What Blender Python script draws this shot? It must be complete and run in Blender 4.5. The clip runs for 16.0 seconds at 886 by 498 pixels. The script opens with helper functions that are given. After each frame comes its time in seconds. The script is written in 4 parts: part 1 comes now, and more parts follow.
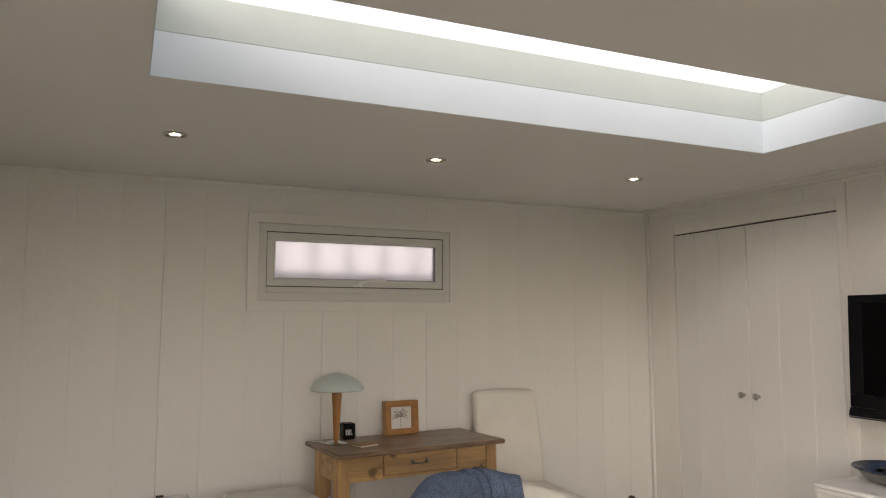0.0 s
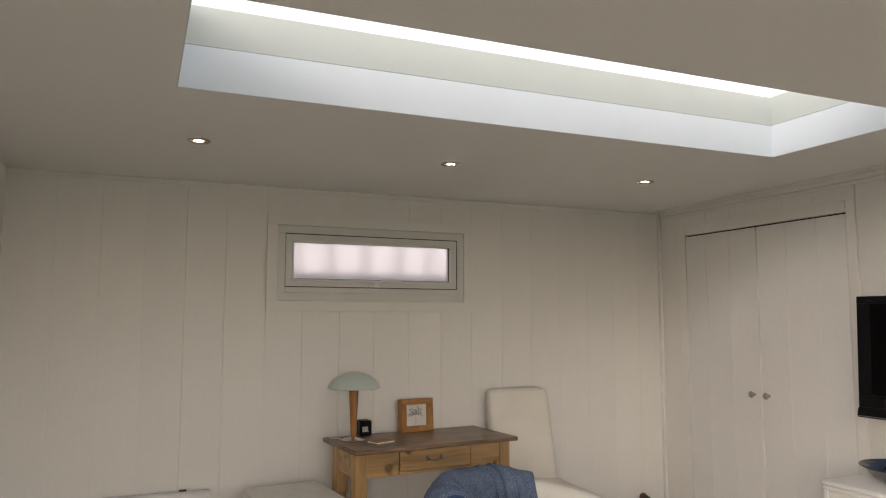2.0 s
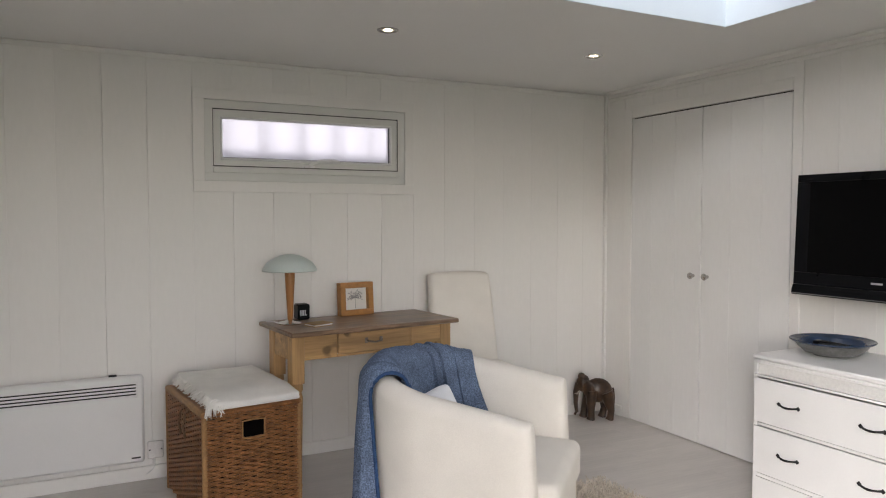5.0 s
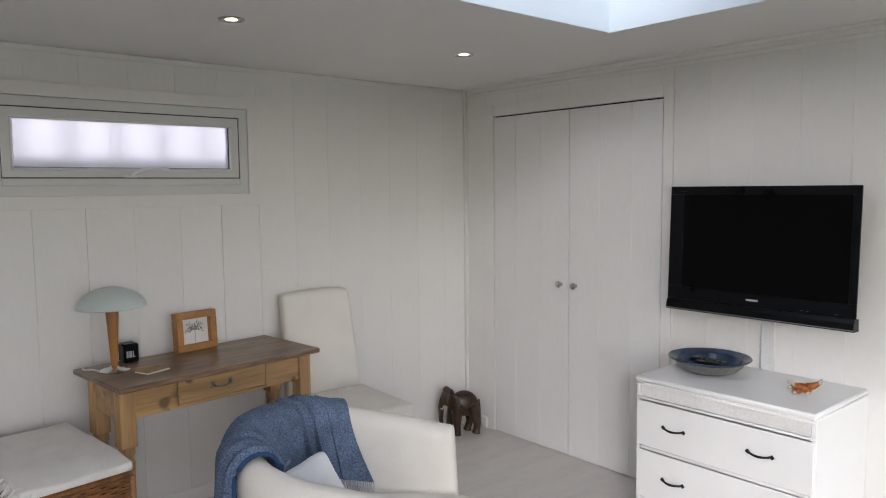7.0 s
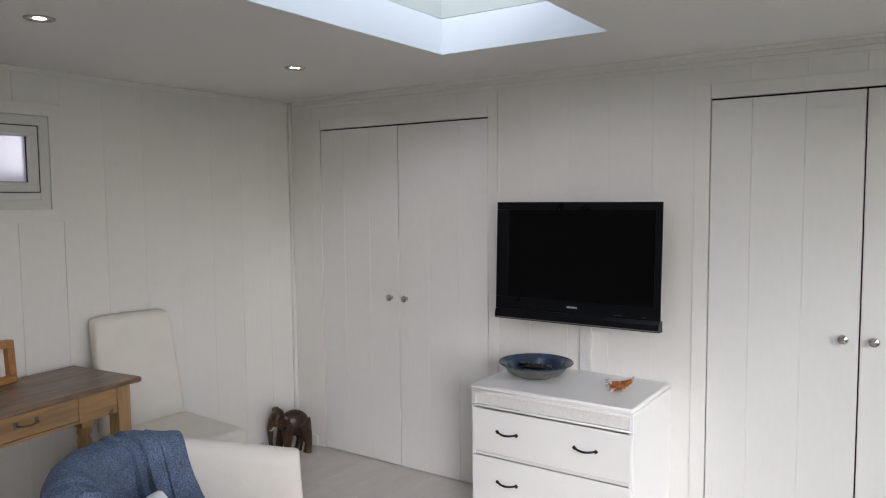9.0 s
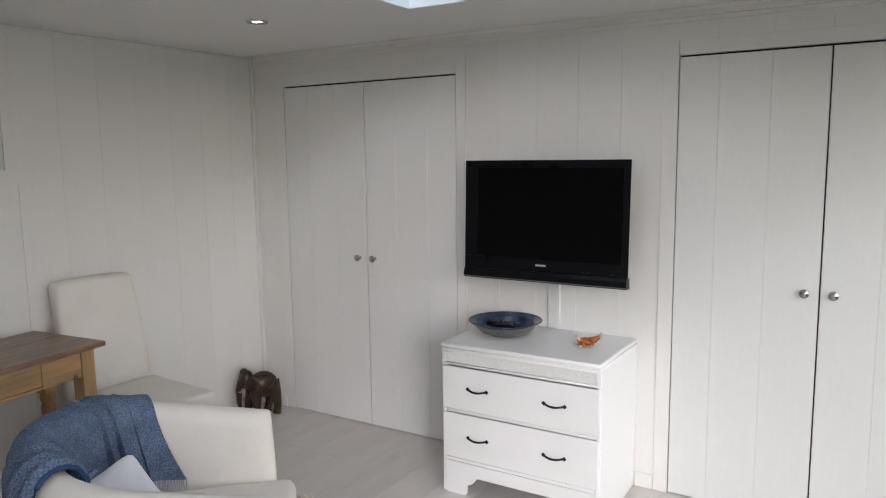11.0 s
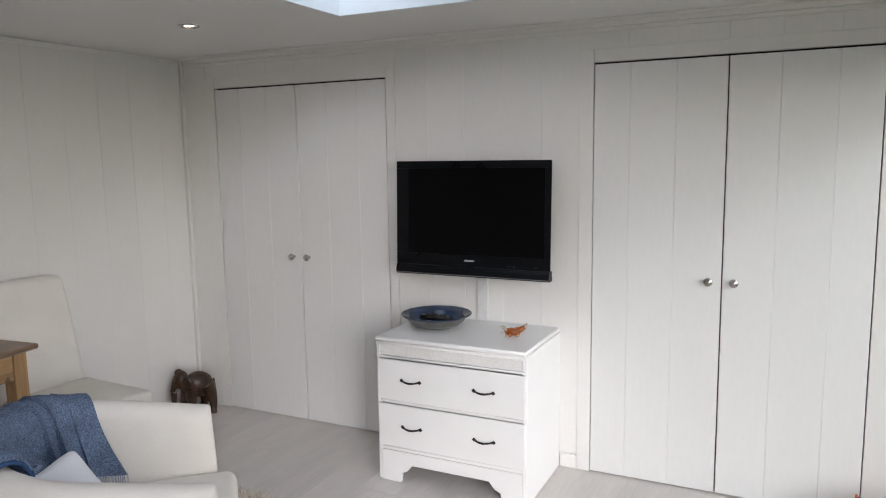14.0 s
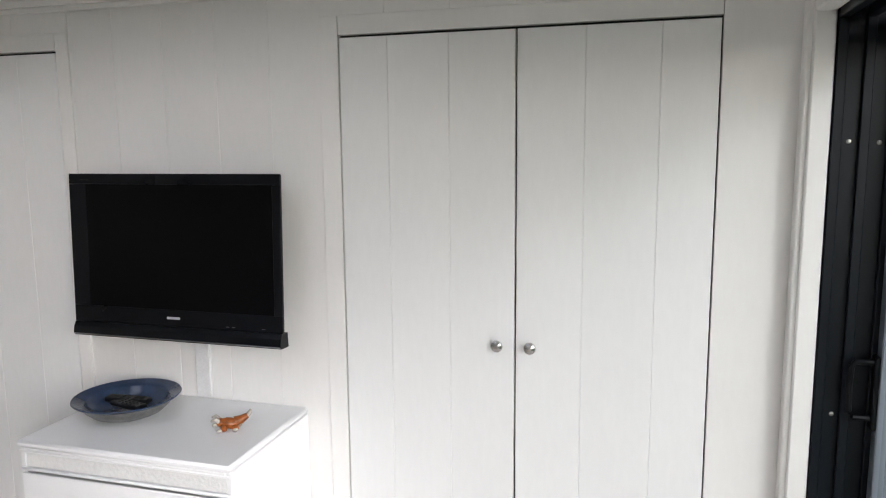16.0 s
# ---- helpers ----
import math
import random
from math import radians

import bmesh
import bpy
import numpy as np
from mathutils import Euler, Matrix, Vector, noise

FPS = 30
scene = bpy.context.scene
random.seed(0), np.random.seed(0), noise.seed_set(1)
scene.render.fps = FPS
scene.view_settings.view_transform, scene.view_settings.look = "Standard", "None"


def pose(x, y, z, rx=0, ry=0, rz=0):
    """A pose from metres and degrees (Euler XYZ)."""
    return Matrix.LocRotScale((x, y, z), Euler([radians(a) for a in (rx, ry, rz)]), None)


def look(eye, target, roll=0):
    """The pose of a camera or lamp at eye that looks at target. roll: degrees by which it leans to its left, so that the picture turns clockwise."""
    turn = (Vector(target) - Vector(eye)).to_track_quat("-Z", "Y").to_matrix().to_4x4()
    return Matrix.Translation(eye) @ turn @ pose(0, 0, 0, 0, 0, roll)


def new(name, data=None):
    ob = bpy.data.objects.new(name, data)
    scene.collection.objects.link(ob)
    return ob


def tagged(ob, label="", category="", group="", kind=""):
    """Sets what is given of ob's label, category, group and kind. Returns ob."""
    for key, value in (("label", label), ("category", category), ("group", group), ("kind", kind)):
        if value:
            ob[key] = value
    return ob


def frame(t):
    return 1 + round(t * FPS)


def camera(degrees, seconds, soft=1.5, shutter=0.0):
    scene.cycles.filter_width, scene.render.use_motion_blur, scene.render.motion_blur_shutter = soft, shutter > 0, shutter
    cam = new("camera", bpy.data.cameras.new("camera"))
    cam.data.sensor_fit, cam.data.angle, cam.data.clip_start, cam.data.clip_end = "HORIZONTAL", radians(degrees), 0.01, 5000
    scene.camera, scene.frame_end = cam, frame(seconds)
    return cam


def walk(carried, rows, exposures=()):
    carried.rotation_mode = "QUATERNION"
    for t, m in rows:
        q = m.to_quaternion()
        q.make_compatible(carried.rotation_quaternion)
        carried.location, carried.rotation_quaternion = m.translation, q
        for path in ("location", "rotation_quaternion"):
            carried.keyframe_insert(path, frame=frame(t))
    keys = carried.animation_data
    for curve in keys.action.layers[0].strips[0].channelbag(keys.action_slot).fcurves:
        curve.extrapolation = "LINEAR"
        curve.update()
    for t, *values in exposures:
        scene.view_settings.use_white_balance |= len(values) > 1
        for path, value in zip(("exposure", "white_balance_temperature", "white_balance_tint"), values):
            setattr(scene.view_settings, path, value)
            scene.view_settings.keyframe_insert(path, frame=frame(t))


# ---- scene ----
cam = camera(63.3, 16.0, soft=1.1)
PATH = [
    (0, (0.329, -0.069, 1.367), (1.133, 1.751, 1.565), 0.0),
    (0.5, (0.316, -0.107, 1.366), (1.102, 1.721, 1.567), -0.0),
    (1, (0.282, -0.142, 1.376), (1.052, 1.692, 1.575), -0.0),
    (1.5, (0.277, -0.162, 1.369), (1.038, 1.677, 1.569), 0.0),
    (2, (0.29, -0.143, 1.376), (1.061, 1.693, 1.569), 0.1),
    (2.5, (0.313, -0.111, 1.376), (1.106, 1.718, 1.55), 0.0),
    (3, (0.344, -0.055, 1.371), (1.179, 1.758, 1.5), -0.0),
    (3.5, (0.341, -0.055, 1.371), (1.214, 1.744, 1.401), -0.1),
    (3.7, (0.351, -0.079, 1.357), (1.226, 1.72, 1.35), -0.1),
    (5.8, (0.468, 0.107, 1.284), (1.416, 1.865, 1.181), -0.2),
    (6, (0.524, 0.159, 1.336), (1.495, 1.905, 1.23), -0.2),
    (6.5, (0.563, 0.271, 1.445), (1.644, 1.95, 1.33), -0.3),
    (7, (0.464, 0.407, 1.489), (1.759, 1.922, 1.319), -0.6),
    (7.5, (0.421, 0.463, 1.512), (1.922, 1.756, 1.238), -0.7),
    (8, (0.418, 0.453, 1.52), (2.017, 1.616, 1.22), -0.6),
    (8.5, (0.409, 0.482, 1.506), (2.041, 1.619, 1.301), -0.4),
    (9, (0.382, 0.496, 1.516), (2.031, 1.618, 1.368), -0.5),
    (9.5, (0.401, 0.479, 1.508), (2.062, 1.577, 1.319), -0.6),
    (9.7, (0.421, 0.461, 1.502), (2.092, 1.541, 1.296), -0.6),
    (12, (0.297, 0.564, 1.52), (1.993, 1.592, 1.255), -0.6),
    (12.5, (0.253, 0.559, 1.517), (1.953, 1.581, 1.261), -0.5),
    (13, (0.253, 0.513, 1.527), (1.959, 1.524, 1.262), -0.7),
    (13.5, (0.251, 0.445, 1.522), (1.977, 1.419, 1.257), -0.8),
    (14, (0.263, 0.449, 1.522), (2.045, 1.319, 1.256), -0.9),
    (14.5, (0.281, 0.473, 1.546), (2.143, 1.15, 1.27), -0.8),
    (15, (0.391, 0.419, 1.561), (2.287, 0.993, 1.287), -0.8),
    (15.5, (0.807, 0.328, 1.572), (2.711, 0.874, 1.292), -0.7),
    (15.6, (0.901, 0.331, 1.574), (2.81, 0.861, 1.298), -0.2),
    (16, (1.376, 0.33, 1.561), (3.28, 0.872, 1.28), -0.5),
]
walk(cam, [(t, look(eye, target, roll)) for t, eye, target, roll in PATH],
     [(0.0, 1.9, 8100, 19), (3.5, 1.92, 7950, 19), (5.8, 2.29, 6680, 17), (7.0, 2.15, 6640, 17), (8.0, 2.2, 6680, 17), (9.0, 2.05, 6650, 17),
      (12.5, 2.07, 6660, 17), (15.0, 2.22, 6620, 17), (16.0, 2.36, 6600, 17)])

# ---- light ----
world = bpy.data.worlds.new("overcast_sky")
scene.world = world
world.use_nodes = True
wn, wl = world.node_tree.nodes, world.node_tree.links
sky = wn.new("ShaderNodeTexSky")
sky.sky_type, sky.sun_disc = "NISHITA", False
sky.sun_elevation, sky.sun_rotation = radians(32), radians(230)
sky.air_density, sky.dust_density = 1.0, 0.6
soft_sky = wn.new("ShaderNodeHueSaturation")
soft_sky.inputs["Saturation"].default_value = 0.25
wl.new(sky.outputs[0], soft_sky.inputs["Color"])
wl.new(soft_sky.outputs[0], wn["Background"].inputs[0])
wn["Background"].inputs[1].default_value = 0.15

sun = new("sun", bpy.data.lights.new("sun", "SUN"))
sun.data.energy, sun.data.angle, sun.data.color = 0.23, radians(14), (0.90, 0.96, 1.0)
sun.matrix_world = look((-12, -10, 5.4), (0, 0, 0))


# ---- materials ----
def mat(name, color, rough=0.5, metal=0.0, vary=0.08, scale=6.0, grain=0.05, fine=120.0, bump=0.05, stretch=(1, 1, 1), piece=0.0, spec=0.5, knots=0.0):
    m = bpy.data.materials.new(name)
    m.use_nodes = True
    n, l = m.node_tree.nodes, m.node_tree.links
    b = n["Principled BSDF"]
    b.inputs["Roughness"].default_value, b.inputs["Metallic"].default_value = rough, metal
    b.inputs["Specular IOR Level"].default_value = spec
    co, mp = n.new("ShaderNodeTexCoord"), n.new("ShaderNodeMapping")
    mp.inputs["Scale"].default_value = stretch
    l.new(co.outputs["Object"], mp.inputs[0])
    big, small = n.new("ShaderNodeTexNoise"), n.new("ShaderNodeTexNoise")
    big.inputs["Scale"].default_value, big.inputs["Detail"].default_value = scale, 3
    small.inputs["Scale"].default_value, small.inputs["Detail"].default_value = fine, 2
    for t in (big, small):
        l.new(mp.outputs[0], t.inputs["Vector"])

    def spread(src, amount):
        r = n.new("ShaderNodeMapRange")
        r.inputs["To Min"].default_value, r.inputs["To Max"].default_value = 1 - amount, 1 + amount
        r.inputs["From Min"].default_value, r.inputs["From Max"].default_value = 0.25, 0.75
        l.new(src, r.inputs["Value"])
        return r.outputs[0]

    def times(a, c):
        q = n.new("ShaderNodeMath")
        q.operation = "MULTIPLY"
        l.new(a, q.inputs[0]), l.new(c, q.inputs[1])
        return q.outputs[0]

    k = times(spread(big.outputs[0], vary), spread(small.outputs[0], grain))
    if piece:
        info = n.new("ShaderNodeObjectInfo")
        r = n.new("ShaderNodeMapRange")
        r.inputs["To Min"].default_value, r.inputs["To Max"].default_value = 1 - piece, 1 + piece
        l.new(info.outputs["Random"], r.inputs["Value"])
        k = times(k, r.outputs[0])
    if knots:
        kn, kr = n.new("ShaderNodeTexNoise"), n.new("ShaderNodeMapRange")
        kn.inputs["Scale"].default_value, kn.inputs["Detail"].default_value = 13, 1
        l.new(co.outputs["Object"], kn.inputs["Vector"])
        kr.inputs["From Min"].default_value, kr.inputs["From Max"].default_value = 0.68, 0.76
        kr.inputs["To Min"].default_value, kr.inputs["To Max"].default_value = 1.0, 1 - knots
        l.new(kn.outputs[0], kr.inputs["Value"])
        k = times(k, kr.outputs[0])
    v = n.new("ShaderNodeVectorMath")
    v.operation = "SCALE"
    v.inputs[0].default_value = color
    l.new(k, v.inputs["Scale"])
    l.new(v.outputs[0], b.inputs["Base Color"])
    rr = n.new("ShaderNodeMapRange")
    rr.inputs["To Min"].default_value, rr.inputs["To Max"].default_value = max(0.02, rough - 0.08), min(1, rough + 0.08)
    l.new(big.outputs[0], rr.inputs["Value"])
    l.new(rr.outputs[0], b.inputs["Roughness"])
    if bump:
        bp = n.new("ShaderNodeBump")
        bp.inputs["Strength"].default_value, bp.inputs["Distance"].default_value = bump, 0.004
        l.new(small.outputs[0], bp.inputs["Height"])
        l.new(bp.outputs[0], b.inputs["Normal"])
    return m


def glass(name, rough, tint=(1, 1, 1), ior=1.45):
    m = bpy.data.materials.new(name)
    m.use_nodes = True
    b = m.node_tree.nodes["Principled BSDF"]
    b.inputs["Base Color"].default_value = (*tint, 1)
    b.inputs["Roughness"].default_value, b.inputs["IOR"].default_value = rough, ior
    b.inputs["Transmission Weight"].default_value = 1.0
    return m


def sheet_glass(name, tint, gloss=0.06):
    """Flat panes: tinted see-through with a weak mirror."""
    m = bpy.data.materials.new(name)
    m.use_nodes = True
    n, l = m.node_tree.nodes, m.node_tree.links
    clear, shine, mix = n.new("ShaderNodeBsdfTransparent"), n.new("ShaderNodeBsdfGlossy"), n.new("ShaderNodeMixShader")
    clear.inputs[0].default_value = (*tint, 1)
    shine.inputs["Roughness"].default_value = 0.0
    mix.inputs[0].default_value = gloss
    l.new(clear.outputs[0], mix.inputs[1]), l.new(shine.outputs[0], mix.inputs[2])
    l.new(mix.outputs[0], n["Material Output"].inputs[0])
    return m


def lamp_glow(name, color, power):
    m = bpy.data.materials.new(name)
    m.use_nodes = True
    b = m.node_tree.nodes["Principled BSDF"]
    b.inputs["Emission Color"].default_value, b.inputs["Emission Strength"].default_value = (*color, 1), power
    return m


M = {}
M["wall"] = mat("white_board_paint", (0.845, 0.832, 0.807), 0.42, vary=0.025, scale=2.0, grain=0.012, fine=60, bump=0.05, stretch=(1, 1, 0.25), piece=0.012)
M["door_paint"] = mat("white_door_paint", (0.84, 0.84, 0.83), 0.4, vary=0.025, scale=2.0, grain=0.012, fine=60, bump=0.05, stretch=(1, 1, 0.25), piece=0.012)
M["ceiling"] = mat("ceiling_paint", (0.78, 0.775, 0.76), 0.75, vary=0.02, scale=1.5, grain=0.01, fine=140, bump=0.04)
# white reveal, darkened and blued: cool sky light put into the colour
M["reveal"] = mat("reveal_white_with_sky_tint", (0.585, 0.65, 0.695), 0.6, vary=0.02, grain=0.01)
M["kerb"] = mat("grey_kerb_paint", (0.42, 0.465, 0.45), 0.5, vary=0.03, grain=0.01)
M["window_paint"] = mat("pale_grey_window_paint", (0.71, 0.715, 0.69), 0.38, vary=0.03, scale=5, grain=0.01)
M["floor"] = mat("whitewashed_oak_laminate", (0.65, 0.615, 0.585), 0.4, vary=0.08, scale=5, grain=0.045, fine=40, bump=0.06, stretch=(0.2, 1.6, 1), piece=0.025)
M["chest"] = mat("white_gloss_paint", (0.885, 0.885, 0.88), 0.35, vary=0.015, grain=0.008)
M["frieze"] = mat("embossed_white_paint", (0.80, 0.80, 0.78), 0.35, vary=0.03, scale=30, grain=0.05, fine=90, bump=0.8)
M["iron"] = mat("black_iron", (0.02, 0.02, 0.021), 0.45, 0.6, vary=0.2, grain=0.1)
M["nickel"] = mat("brushed_nickel", (0.50, 0.49, 0.475), 0.2, 1.0, vary=0.05, grain=0.05)
M["chrome"] = mat("chrome", (0.7, 0.7, 0.7), 0.12, 1.0, vary=0.02, grain=0.02, bump=0)
M["aged"] = mat("aged_brass", (0.16, 0.13, 0.10), 0.4, 1.0, vary=0.2, scale=40)
M["pewter"] = mat("aged_pewter", (0.24, 0.21, 0.18), 0.35, 1.0, vary=0.25, scale=60)
M["pine"] = mat("honey_pine", (0.475, 0.29, 0.130), 0.42, vary=0.36, scale=5, grain=0.2, fine=30, bump=0.1, stretch=(0.22, 3, 3), piece=0.07, knots=0.6)
M["pine_leg"] = mat("honey_pine_leg", (0.475, 0.29, 0.130), 0.45, vary=0.26, scale=5, grain=0.18, fine=30, bump=0.1, stretch=(3, 3, 0.22), piece=0.07, knots=0.6)
M["desk_top"] = mat("walnut_stained_top", (0.21, 0.132, 0.083), 0.33, vary=0.6, scale=9.0, grain=0.4, fine=40, bump=0.06, stretch=(0.25, 1.6, 1.6))
M["lamp_wood"] = mat("cherry_wood", (0.36, 0.15, 0.04), 0.35, vary=0.15, scale=8, grain=0.1, fine=60, stretch=(3, 3, 0.3))
M["frame_wood"] = mat("orange_oak", (0.42, 0.2, 0.065), 0.45, vary=0.18, scale=10, grain=0.12, fine=70, stretch=(1, 3, 1))
M["frost"] = mat("frosted_green_glass", (0.56, 0.635, 0.61), 0.3, vary=0.03, grain=0.02, bump=0.02)
M["black"] = mat("black_plastic", (0.004, 0.0045, 0.006), 0.3, vary=0.1, grain=0.05, bump=0.02, spec=0.16)
M["screen"] = mat("black_lcd_screen", (0.003, 0.003, 0.0034), 0.22, vary=0.02, grain=0.01, bump=0, spec=0.06)
M["silver"] = mat("silver_trim", (0.4, 0.4, 0.42), 0.3, 1.0)
M["mark"] = mat("pale_print", (0.55, 0.56, 0.58), 0.5)
M["cover"] = mat("cream_cotton_cover", (0.81, 0.775, 0.72), 0.9, vary=0.04, scale=7, grain=0.05, fine=420, bump=0.2, spec=0.2)
M["cushion"] = mat("white_cotton", (0.83, 0.85, 0.88), 0.9, vary=0.03, scale=9, grain=0.04, fine=400, bump=0.2, spec=0.2)
M["blanket"] = mat("white_cotton_throw", (0.87, 0.855, 0.82), 0.95, vary=0.05, scale=12, grain=0.07, fine=260, bump=0.5, spec=0.1)
M["throw"] = mat("blue_wool", (0.125, 0.172, 0.262), 0.95, vary=0.22, scale=14, grain=0.6, fine=210, bump=0.7, spec=0.1)
M["hem"] = mat("deep_blue_wool", (0.035, 0.075, 0.17), 0.95, vary=0.2, scale=20, grain=0.3, fine=300, bump=0.5, spec=0.1)
M["fringe"] = mat("grey_wool_fringe", (0.42, 0.46, 0.55), 0.95, vary=0.1, grain=0.1, spec=0.1)
M["cane"] = mat("brown_rattan", (0.27, 0.115, 0.04), 0.42, vary=0.45, scale=24, grain=0.3, fine=140, bump=0.3)
# near black: the shade inside the basket, put into the colour
M["cane_shade"] = mat("basket_inside_shade", (0.018, 0.009, 0.005), 0.8, vary=0.3, grain=0.2)
M["cane_light"] = mat("bound_rattan_edge", (0.34, 0.185, 0.075), 0.5, vary=0.25, scale=20, grain=0.2, fine=140, bump=0.3)
M["heater"] = mat("white_enamel", (0.80, 0.80, 0.80), 0.35, vary=0.015, grain=0.008)
# black that stands for the depth of shade in the basket's hand hole
M["hole_shade"] = mat("painted_hole_shade", (0.004, 0.003, 0.003), 0.95, spec=0.05)
M["slot"] = mat("dark_slot", (0.02, 0.02, 0.02), 0.7)
M["socket"] = mat("brushed_steel_plate", (0.62, 0.61, 0.6), 0.35, 0.7)
M["bowl"] = mat("blue_grey_glaze", (0.024, 0.045, 0.092), 0.2, vary=0.3, scale=14, grain=0.12, fine=120, bump=0.08)
M["bowl_under"] = mat("speckled_stoneware", (0.14, 0.14, 0.135), 0.35, vary=0.3, scale=40, grain=0.2, bump=0.1)
M["toy"] = mat("orange_glaze", (0.31, 0.082, 0.012), 0.35, vary=0.55, scale=60, grain=0.1)
M["toy_white"] = mat("cream_glaze", (0.45, 0.41, 0.36), 0.4, vary=0.3, scale=60)
M["carved"] = mat("dark_carved_wood", (0.040, 0.019, 0.0085), 0.3, vary=0.85, scale=18, grain=0.35, fine=80, bump=0.35)
M["terracotta"] = mat("orange_terracotta", (0.43, 0.12, 0.045), 0.5, vary=0.15, scale=15, grain=0.08)
M["rug"] = mat("cream_wool_pile", (0.64, 0.575, 0.49), 1.0, vary=0.12, scale=25, grain=0.2, fine=200, bump=0.6, spec=0.1)
M["alu"] = mat("anthracite_aluminium", (0.005, 0.0072, 0.0105), 0.35, 0.0, vary=0.1, grain=0.04, bump=0.02, spec=0.2)
# lighter copy of the dark aluminium: bluish sky light painted on the panel frame
M["alu_lit"] = mat("sky_lit_aluminium", (0.20, 0.23, 0.27), 0.35, 0.3, vary=0.05, grain=0.02)
M["fence"] = mat("weathered_fence_wood", (0.15, 0.125, 0.095), 0.85, vary=0.25, scale=4, grain=0.2, fine=40, bump=0.3, stretch=(2, 2, 0.2), piece=0.15)
M["rail"] = mat("pale_fence_rail", (0.33, 0.28, 0.21), 0.85, vary=0.2, scale=4, grain=0.15, fine=40, bump=0.3, stretch=(2, 0.3, 2))
M["grass"] = mat("lawn", (0.06, 0.09, 0.03), 0.95, vary=0.35, scale=1.5, grain=0.4, fine=60, bump=0.5)
M["patio"] = mat("grey_patio_stone", (0.30, 0.29, 0.27), 0.8, vary=0.15, scale=3, grain=0.1, piece=0.08)
M["bark"] = mat("bark", (0.10, 0.075, 0.05), 0.9, vary=0.3, grain=0.2, bump=0.4)
M["leaf"] = mat("tree_leaf", (0.09, 0.10, 0.035), 0.7, vary=0.4, scale=8)
M["paper"] = mat("white_paper", (0.80, 0.79, 0.76), 0.8, vary=0.02, grain=0.01)
M["ink"] = mat("grey_ink", (0.27, 0.27, 0.28), 0.8)
M["card"] = mat("tan_card", (0.36, 0.235, 0.11), 0.7, vary=0.2, scale=20)
M["screw"] = mat("steel_screw", (0.35, 0.34, 0.32), 0.4, 1.0)
M["cable"] = mat("white_cable", (0.75, 0.75, 0.74), 0.4)
M["tape"] = mat("brown_leather", (0.16, 0.09, 0.045), 0.7)
M["lead"] = mat("faint_print", (0.10, 0.10, 0.11), 0.4)
M["clear"] = sheet_glass("clear_glass", (0.72, 0.74, 0.73), 0.14)
M["solar"] = sheet_glass("solar_control_glass", (0.89, 0.91, 0.925), 0.05)
M["obscure"] = glass("obscured_glass", 0.66, (0.345, 0.342, 0.385), 1.28)
M["spot"] = lamp_glow("warm_spot_light", (1.0, 0.86, 0.6), 7.0)


# ---- builders ----
def box(bm, a, b, bevel=0.0, seg=1, m=None):
    a, b = Vector(a), Vector(b)
    r = bmesh.ops.create_cube(bm, size=1, matrix=Matrix.Translation((a + b) / 2) @ Matrix.Diagonal((*(b - a), 1)))
    vs = r["verts"]
    if bevel:
        es = list({e for v in vs for e in v.link_edges})
        r = bmesh.ops.bevel(bm, geom=es, offset=bevel, segments=seg, affect="EDGES", profile=0.5)
        vs = list({v for f in r["faces"] for v in f.verts} | {v for v in vs if v.is_valid})
    if m is not None:
        bmesh.ops.transform(bm, matrix=m, verts=vs)
    return vs


def boxes(*items, bevel=0.0):
    bm = bmesh.new()
    for a, b in items:
        box(bm, a, b, bevel)
    return bm


def lathe(profile, seg=32, at=(0, 0, 0), bm=None, m=None):
    """profile: (radius, height) from bottom to top, turned round z."""
    bm = bm or bmesh.new()
    m = m or Matrix.Translation(at)
    rings = []
    for r, z in profile:
        if r < 1e-5:
            rings.append([bm.verts.new(m @ Vector((0, 0, z)))])
        else:
            rings.append([bm.verts.new(m @ Vector((r * math.cos(i * math.tau / seg), r * math.sin(i * math.tau / seg), z))) for i in range(seg)])
    for p, q in zip(rings, rings[1:]):
        for i in range(seg):
            j = (i + 1) % seg
            f = [p[i % len(p)], p[j % len(p)], q[j % len(q)], q[i % len(q)]]
            f = list(dict.fromkeys(f))
            if len(f) > 2:
                bm.faces.new(f)
    return bm


def loft(rings, close=True, caps=True, bm=None):
    bm = bm or bmesh.new()
    vs = [[bm.verts.new(p) for p in r] for r in rings]
    n = len(vs[0])
    for p, q in zip(vs, vs[1:]):
        for i in range(n if close else n - 1):
            j = (i + 1) % n
            bm.faces.new((p[i], p[j], q[j], q[i]))
    if caps and close:
        bm.faces.new(vs[0][::-1])
        bm.faces.new(vs[-1])
    return bm


def tube(points, r, seg=8, bm=None):
    pts = [Vector(p) for p in points]
    rad = r if isinstance(r, (list, tuple)) else [r] * len(pts)
    rings = []
    for i, p in enumerate(pts):
        d = (pts[min(i + 1, len(pts) - 1)] - pts[max(i - 1, 0)]).normalized()
        s = d.orthogonal().normalized() if abs(d.z) < 0.9 else d.cross(Vector((0, 1, 0))).normalized()
        if abs(d.z) < 0.9:
            s = d.cross(Vector((0, 0, 1))).normalized()
        u = s.cross(d)
        rings.append([p + rad[i] * (s * math.cos(k * math.tau / seg) + u * math.sin(k * math.tau / seg)) for k in range(seg)])
    return loft(rings, bm=bm)


def blob(bm, at, size, rot=(0, 0, 0), seg=16):
    m = pose(*at, *rot) @ Matrix.Diagonal((*size, 1))
    bmesh.ops.create_uvsphere(bm, u_segments=seg, v_segments=max(6, seg // 2), radius=1, matrix=m)


